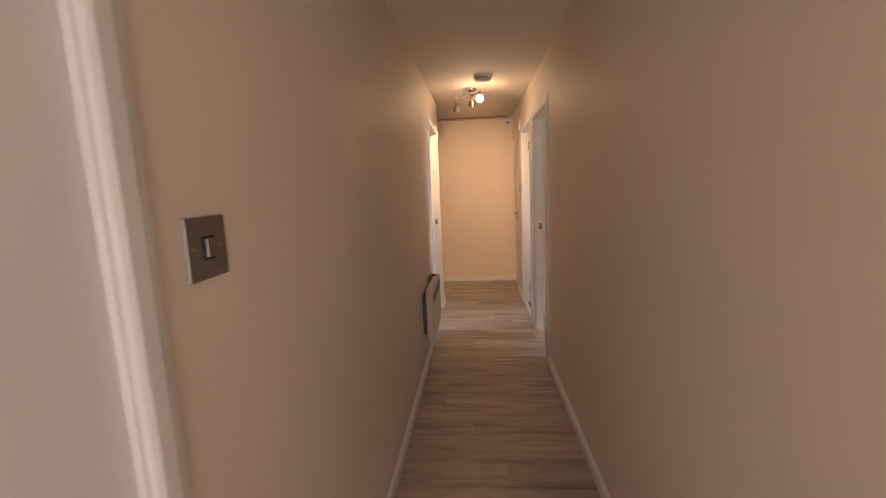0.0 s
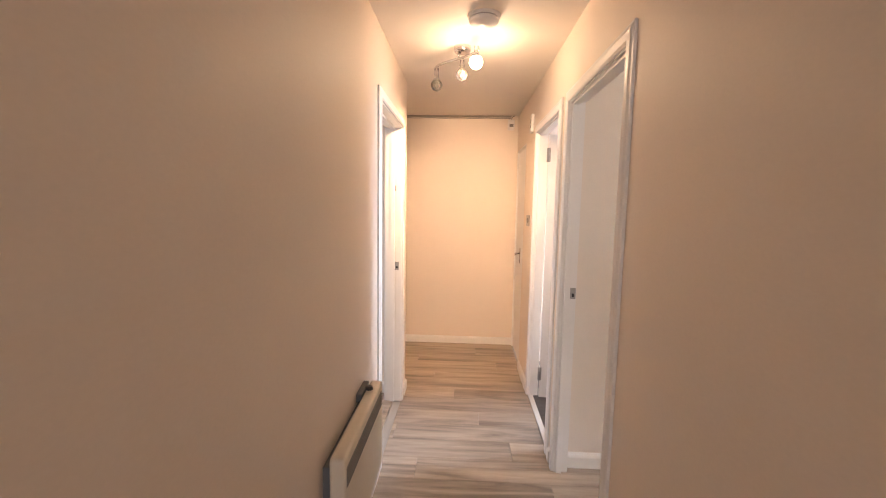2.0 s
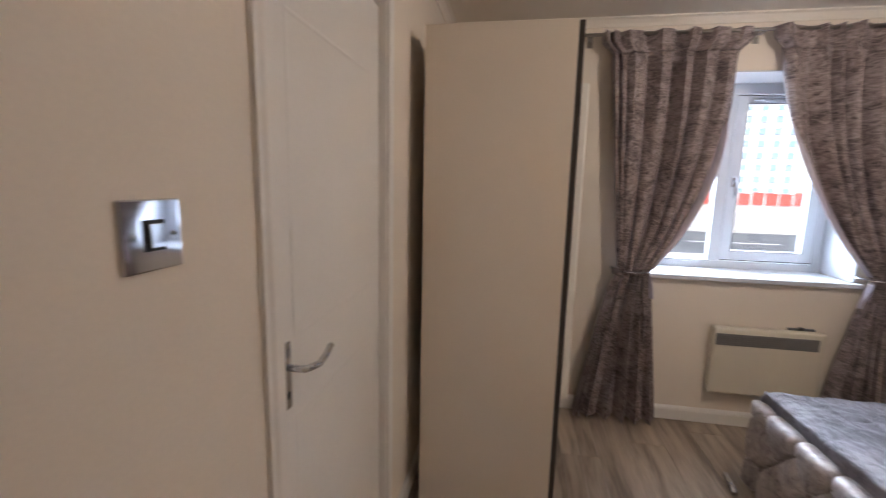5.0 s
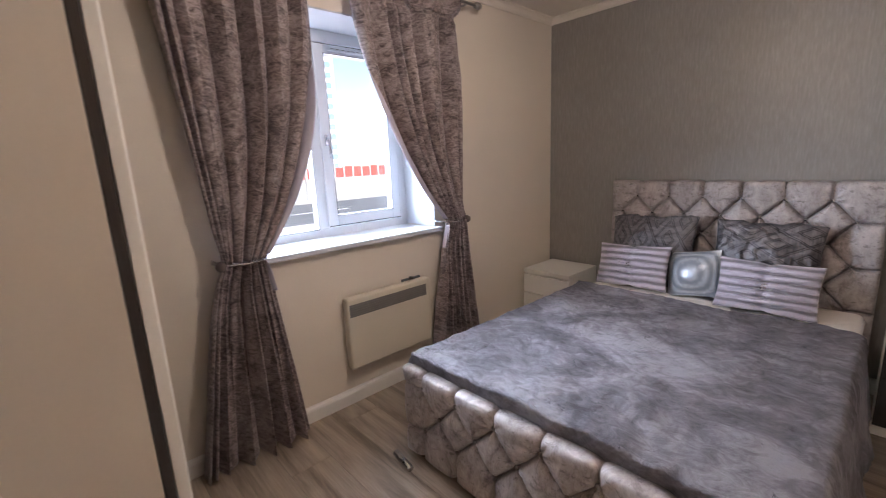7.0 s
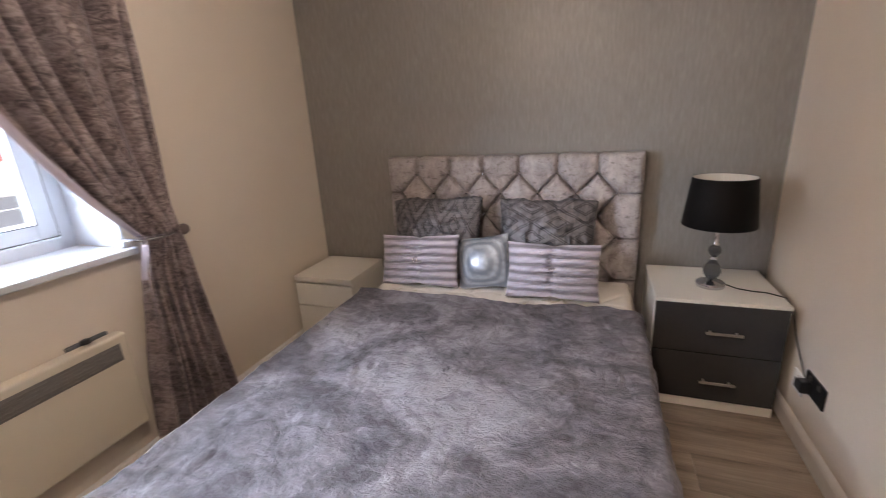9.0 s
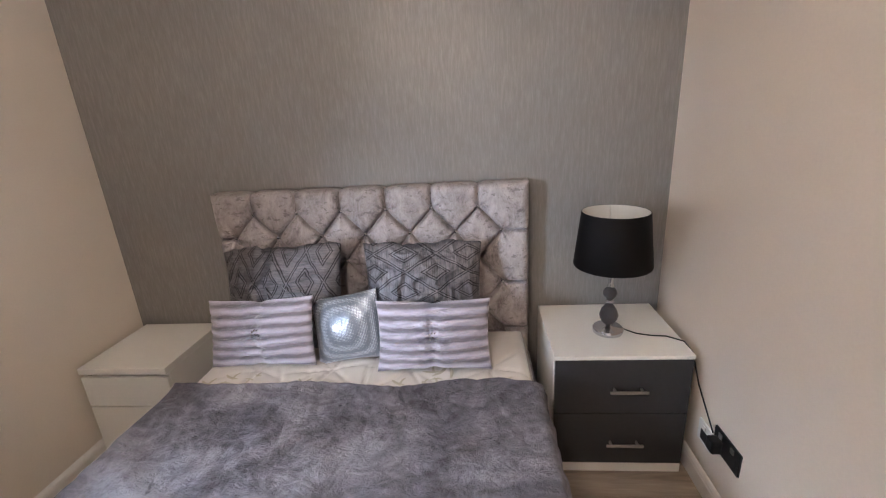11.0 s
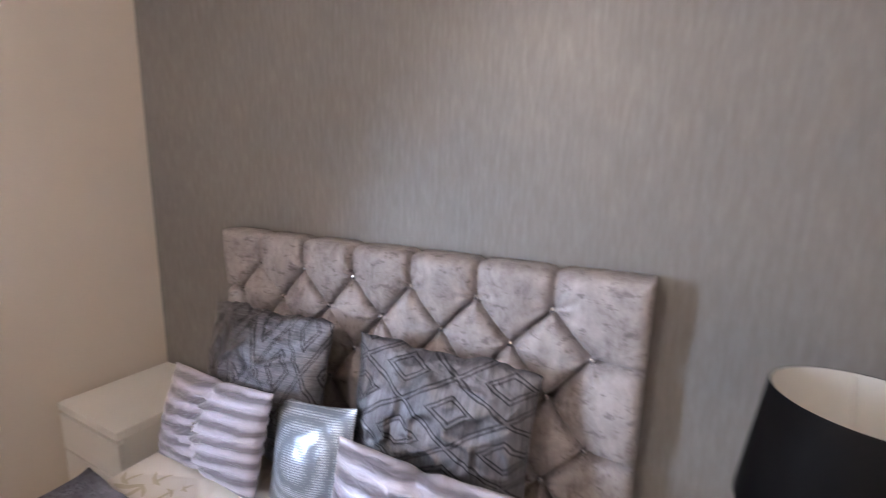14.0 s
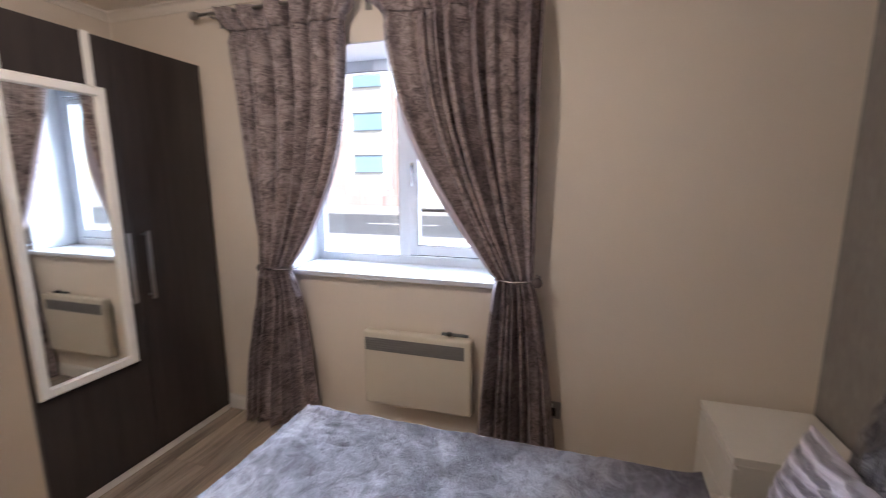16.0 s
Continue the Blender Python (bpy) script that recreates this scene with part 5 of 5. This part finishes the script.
for k in range(3):
    a = 2 * math.pi * k / 3 + 0.4
    tube("spider_arm", [(0.014 * math.cos(a), 0.014 * math.sin(a), 0.30), (0.118 * math.cos(a), 0.118 * math.sin(a), 0.50)], 0.0018, LACQ, lp, seg=6)
cp = [(-0.058, 0.0, 0.012), (-0.10, 0.03, 0.006), (-0.16, 0.045, 0.003), (-0.21, 0.05, 0.003), (-0.262, 0.09, 0.002), (-0.283, 0.12, -0.03), (-0.288, 0.18, -0.13), (-0.292, 0.25, -0.20), (-0.293, 0.30, -0.245)]
cc = []
for i in range(len(cp) - 1):
    for k in range(4):
        u = k / 4
        cc.append(tuple(a + (b - a) * u for a, b in zip(cp[i], cp[i + 1])))
tube("cable", cc + [cp[-1]], 0.0028, CABLE, lp, "thin black flex")


def socket(at, rz, label, w, finish, plug=False):
    s = thing("wall_socket", at, label, "wall socket", "bedroom wall sockets", rz=rz)
    boxes("plate", [(-w / 2, w / 2, -0.008, 0, -0.043, 0.043)], finish, s, bevel=0.002)
    n = 2 if w > 0.1 else 1
    for k in range(n):
        x = (k - (n - 1) / 2) * 0.07
        pn = boxes("insert", [(x - 0.022, x + 0.022, -0.0092, -0.0082, -0.03, 0.012)], BLACKPL, s)
        boxes("rocker", [(x - 0.009, x + 0.009, -0.0125, -0.0082, 0.017, 0.036)], WHITEPL if finish is not BLACKPL else BRUSHED, s, bevel=0.001)
    if plug:
        p = boxes("plug", [(-0.035 - 0.022, -0.035 + 0.022, -0.045, -0.0095, -0.034, 0.016)], BLACKPL, s, "black moulded plug", bevel=0.006)
    return s


socket((0.51, 0.645, 0.285), 90, "double black and chrome socket with a black plug in it", 0.15, BLACKPL, True)
socket((0.51, 0.515, 0.235), 90, "single white socket plate beside the cabinet", 0.088, WHITEPL)
socket((3.10, 1.050, 0.306), -90, "single brushed steel socket under the curtain edge", 0.090, BRUSHED)

# ---------- outside ----------
G = -0.45
structure(boxes("ground", [(3.5, 400, -300, 300, G - 0.3, G)], PAVING))
structure(boxes("ground_verge", [(3.6, 9.5, -60, 60, G + 0.004, G + 0.05)], REDPAVE))
structure(boxes("road", [(13, 20.8, -150, 150, G + 0.002, G + 0.01)], ASPHALT))
structure(boxes("kerb", [(12.85, 12.99, -150, 150, G, G + 0.12), (20.81, 20.95, -150, 150, G, G + 0.12)], PAVING))
structure(boxes("pavement_far", [(20.96, 25.5, -150, 150, G, G + 0.11)], PAVING))
structure(boxes("road_marking", [(16.8, 16.95, -60 + 6 * k, -57 + 6 * k, G + 0.011, G + 0.015) for k in range(22)], RENDER_))

fn = thing("hoarding", (41, -20, 0), "long red panelled hoarding with one blue panel on a low wall", "fence")
boxes("low_wall", [(0, 0.3, -16, 14, G, 0.12)], PAVING, fn)
for k in range(28):
    y = -16 + 30 * k / 28
    boxes("panel", [(-0.05, 0.05, y + 0.06, y + 1.01, 0.15, 1.15 + 0.05 * (k % 3))], BLUEPANEL if k == 22 else REDPANEL, fn, "blue panel" if k == 22 else "")
    boxes("post", [(-0.04, 0.04, y - 0.04, y + 0.05, 0.1, 1.35)], RENDER_, fn)


def block(name, at, rz, w, d, storeys, cols, label, wall, sh_=2.7, winw=2.0, winh=1.0, sill=0.95, band=None):
    o = thing(name, at, label, "building", rz=rz)
    boxes("wall", [(0, d, 0, w, 0, storeys * sh_ + 0.6)], wall, o)
    boxes("roof", [(-0.3, d + 0.3, -0.3, w + 0.3, storeys * sh_ + 0.601, storeys * sh_ + 0.9)], GREYMETAL, o)
    if band:
        boxes("brick_bay", [(-0.12, -0.001, c * w / cols - 0.6, c * w / cols + 0.6, 0, storeys * sh_ + 0.4) for c in range(cols + 1)], band, o)
    for s in range(storeys):
        for c in range(cols):
            y = (c + 0.5) * w / cols
            wi = boxes("window", [(-0.08, -0.02, y - winw / 2, y + winw / 2, s * sh_ + sill, s * sh_ + sill + winh)], FARGLASS, o)
            boxes("window_frame", [(-0.12, -0.081, y - winw / 2 - 0.06, y + winw / 2 + 0.06, s * sh_ + sill - 0.08, s * sh_ + sill - 0.002), (-0.12, -0.081, y - winw / 2 - 0.06, y + winw / 2 + 0.06, s * sh_ + sill + winh, s * sh_ + sill + winh + 0.08)], GREYMETAL, wi)
    return o


block("apartment_block", (27.3, 11.8, G), 0, 23.0, 10, 5, 5, "white four storey apartment block with blue glazed windows and brick bays", RENDER_, 2.72, 2.1, 1.05, 2.3 - 0.05 - 0.0, BRICKRED)
block("tower_block", (115, -62, G), 0, 20, 5, 16, 6, "pale high rise tower block with rows of small windows", RENDER_, 2.8, 1.6, 1.3, 1.0)
gw = thing("garden_wall", (25.6, 6, G), "low brick wall with taller piers in front of the apartments", "wall")
boxes("brick_wall", [(0, 0.25, 0, 12, 0.02, 0.75)], BRICKRED, gw)
for k in range(7):
    boxes("pier", [(-0.08, 0.33, 2 * k - 0.2, 2 * k + 0.2, 0.02, 1.15)], BRICKRED, gw)


def tree(at, h, label, seed):
    o = thing("tree", at, label, "tree")
    rnd = random.Random(seed)
    tube("trunk", [(0, 0, 0), (0.05, 0.03, h * 0.3), (0.0, 0.1, h * 0.55), (0.1, 0.05, h * 0.8)], 0.11, BARK, o, seg=8)
    bm = bmesh.new()
    for k in range(26):
        z = h * rnd.uniform(0.35, 0.8)
        a = rnd.uniform(0, 6.28)
        l = rnd.uniform(0.8, 1.9)
        p0 = Vector((0.03, 0.05, z))
        p1 = p0 + Vector((math.cos(a) * l, math.sin(a) * l, l * rnd.uniform(0.5, 1.2)))
        for m_ in range(4):
            q = p0.lerp(p1, m_ / 3)
            e_ = q + Vector((rnd.uniform(-0.5, 0.5), rnd.uniform(-0.5, 0.5), rnd.uniform(0.3, 0.9)))
            for s0, s1, r in ((p0, p1, 0.02), (q, e_, 0.01)):
                d = (s1 - s0).normalized()
                qn = d.to_track_quat("Z", "Y")
                ra = [bm.verts.new(s0 + qn @ Vector((r * math.cos(2.1 * i), r * math.sin(2.1 * i), 0))) for i in range(3)]
                tip = bm.verts.new(s1)
                for i in range(3):
                    bm.faces.new((ra[i], ra[(i + 1) % 3], tip))
    link_bm("branches", bm, BARK, o)
    return o


tree((24.5, -4.3, G), 6.0, "bare winter street tree", 5)
for tx, ty, top in ((22.0, -5.8, 3.6), (22.0, -2.35, 3.0)):
    tl = thing("traffic_light", (tx, ty, G), "pale grey pole with a dark hooded traffic light head", "traffic light", "traffic lights across the road")
    tube("pole", [(0, 0, 0), (0, 0, top)], 0.05, GREYMETAL, tl)
    hd = boxes("signal_head", [(-0.15, 0.15, -0.15, 0.15, top - 0.95, top + 0.05)], SIGNALGREY, tl, "grey signal head", bevel=0.03)
    for k in range(3):
        boxes("hood", [(-0.38, -0.152, -0.13, 0.13, top - 0.72 + 0.31 * k, top - 0.67 + 0.31 * k)], SIGNALGREY, hd)
sg = thing("street_lamp", (22.0, -6.75, G), "tall pale street lamp column", "street lamp")
tube("column", [(0, 0, 0), (0, 0, 7.0), (-0.4, 0, 7.4), (-1.4, 0, 7.5)], 0.08, RENDER_, sg)
boxes("lantern", [(-1.9, -1.3, -0.12, 0.12, 7.42, 7.56)], GREYMETAL, sg, bevel=0.03)
bn = thing("litter_bin", (23.0, -4.95, G + 0.11), "dark green street litter bin", "bin")
lathe("body", [(0, 0), (0.28, 0), (0.32, 0.9), (0, 0.9)], GREYMETAL, bn, seg=20)
lathe("lid", [(0.34, 0.9), (0.30, 1.02), (0, 1.08), (0, 0.9)], BLACKPL, bn, seg=20)
hd_ = thing("hedge", (43, -9, G), "clipped green hedge behind the hoarding", "hedge")
bm = bmesh.new()
bmesh.ops.create_grid(bm, x_segments=60, y_segments=16, size=1)
for v in bm.verts:
    a = (v.co.y + 1) / 2 * math.pi
    y = v.co.x * 6
    n_ = 0.35 * noise.noise(Vector((y * 1.3, a * 2, 0))) + 0.15 * noise.noise(Vector((y * 5, a * 6, 3)))
    v.co = Vector((-math.cos(a) * (1.0 + n_) + 1.0, y, math.sin(a) * (1.9 + n_)))
link_bm("foliage", bm, LEAF, hd_)
cr = thing("parked_car", (22.6, 7.6, G + 0.11), "white parked hatchback car on the far side of the road", "car")
bm = bmesh.new()
secs = [(-2.0, 0.35, 0.75, 0.6), (-1.9, 0.25, 0.95, 0.80), (-1.3, 0.2, 1.42, 0.62), (0.2, 0.2, 1.46, 0.62), (0.9, 0.2, 1.0, 0.80), (1.8, 0.25, 0.85, 0.78), (2.0, 0.35, 0.65, 0.6)]
rg = []
for y, zl, zh, hw in secs:
    mid = min(zh, 0.92)
    rg.append([bm.verts.new(p) for p in ((-0.84, y, zl), (-0.86, y, mid * 0.8), (-hw, y, zh), (hw, y, zh), (0.86, y, mid * 0.8), (0.84, y, zl))])
for a, b in zip(rg, rg[1:]):
    for i in range(6):
        bm.faces.new((a[i], a[(i + 1) % 6], b[(i + 1) % 6], b[i]))
bm.faces.new(rg[0])
bm.faces.new(rg[-1])
link_bm("body", bm, LACQ, cr, smooth=False)
for y in (-1.25, 1.25):
    for x in (-0.78, 0.78):
        lathe("wheel", [(0, -0.1), (0.31, -0.1), (0.33, 0), (0.31, 0.1), (0, 0.1)], BLACKPL, cr, at=(x, y, 0.33), seg=20, rot=Matrix.Rotation(radians(90), 4, "Y"))

# ---------- floor boards ----------
fl = thing("floor", (0, 0, 0), "grey brown oak laminate floor boards", "floor", kind="structure")
PW, PL = 0.193, 1.285
meshes = {}


def plank(x0, x1, y0, y1):
    key = (round(x1 - x0, 3), round(y1 - y0, 3))
    if key not in meshes:
        bm = bmesh.new()
        L, W = key
        g = 0.0006
        b = 0.0016
        lo = [(g, g), (L - g, g), (L - g, W - g), (g, W - g)]
        hi = [(g + b, g + b), (L - g - b, g + b), (L - g - b, W - g - b), (g + b, W - g - b)]
        v0 = [bm.verts.new((x, y, -0.010)) for x, y in lo]
        v1 = [bm.verts.new((x, y, -0.0012)) for x, y in lo]
        v2 = [bm.verts.new((x, y, 0.0)) for x, y in hi]
        for i in range(4):
            j = (i + 1) % 4
            bm.faces.new((v0[i], v0[j], v1[j], v1[i]))
            bm.faces.new((v1[i], v1[j], v2[j], v2[i]))
        bm.faces.new(v2)
        me = bpy.data.meshes.new("floor_board")
        bm.to_mesh(me)
        bm.free()
        me.materials.append(LAMINATE)
        meshes[key] = me
    ob = new("floor_board", meshes[key])
    ob.location = (x0, y0, 0)
    ob.parent = fl


def lay(ax0, ax1, ay0, ay1):
    r0 = math.floor(ay0 / PW)
    for r in range(r0, math.ceil(ay1 / PW)):
        y0, y1 = max(ay0, r * PW), min(ay1, (r + 1) * PW)
        if y1 - y0 < 0.01:
            continue
        off = (r * 0.43) % 1.0 * PL
        k = math.floor((ax0 - off) / PL)
        while off + k * PL < ax1:
            x0, x1 = max(ax0, off + k * PL), min(ax1, off + (k + 1) * PL)
            if x1 - x0 > 0.01:
                plank(x0, x1, y0, y1)
            k += 1


lay(-0.54, 0.435, -1.6, 2.80)
lay(-0.54, 3.10, 2.80, 3.59)
lay(-0.54, 0.435, 3.59, 4.60)
lay(-2.0, 0.435, 4.60, 5.75)
lay(0.51, 3.10, 0.0, 2.80)
lay(0.51, 3.10, 3.59, 3.645)
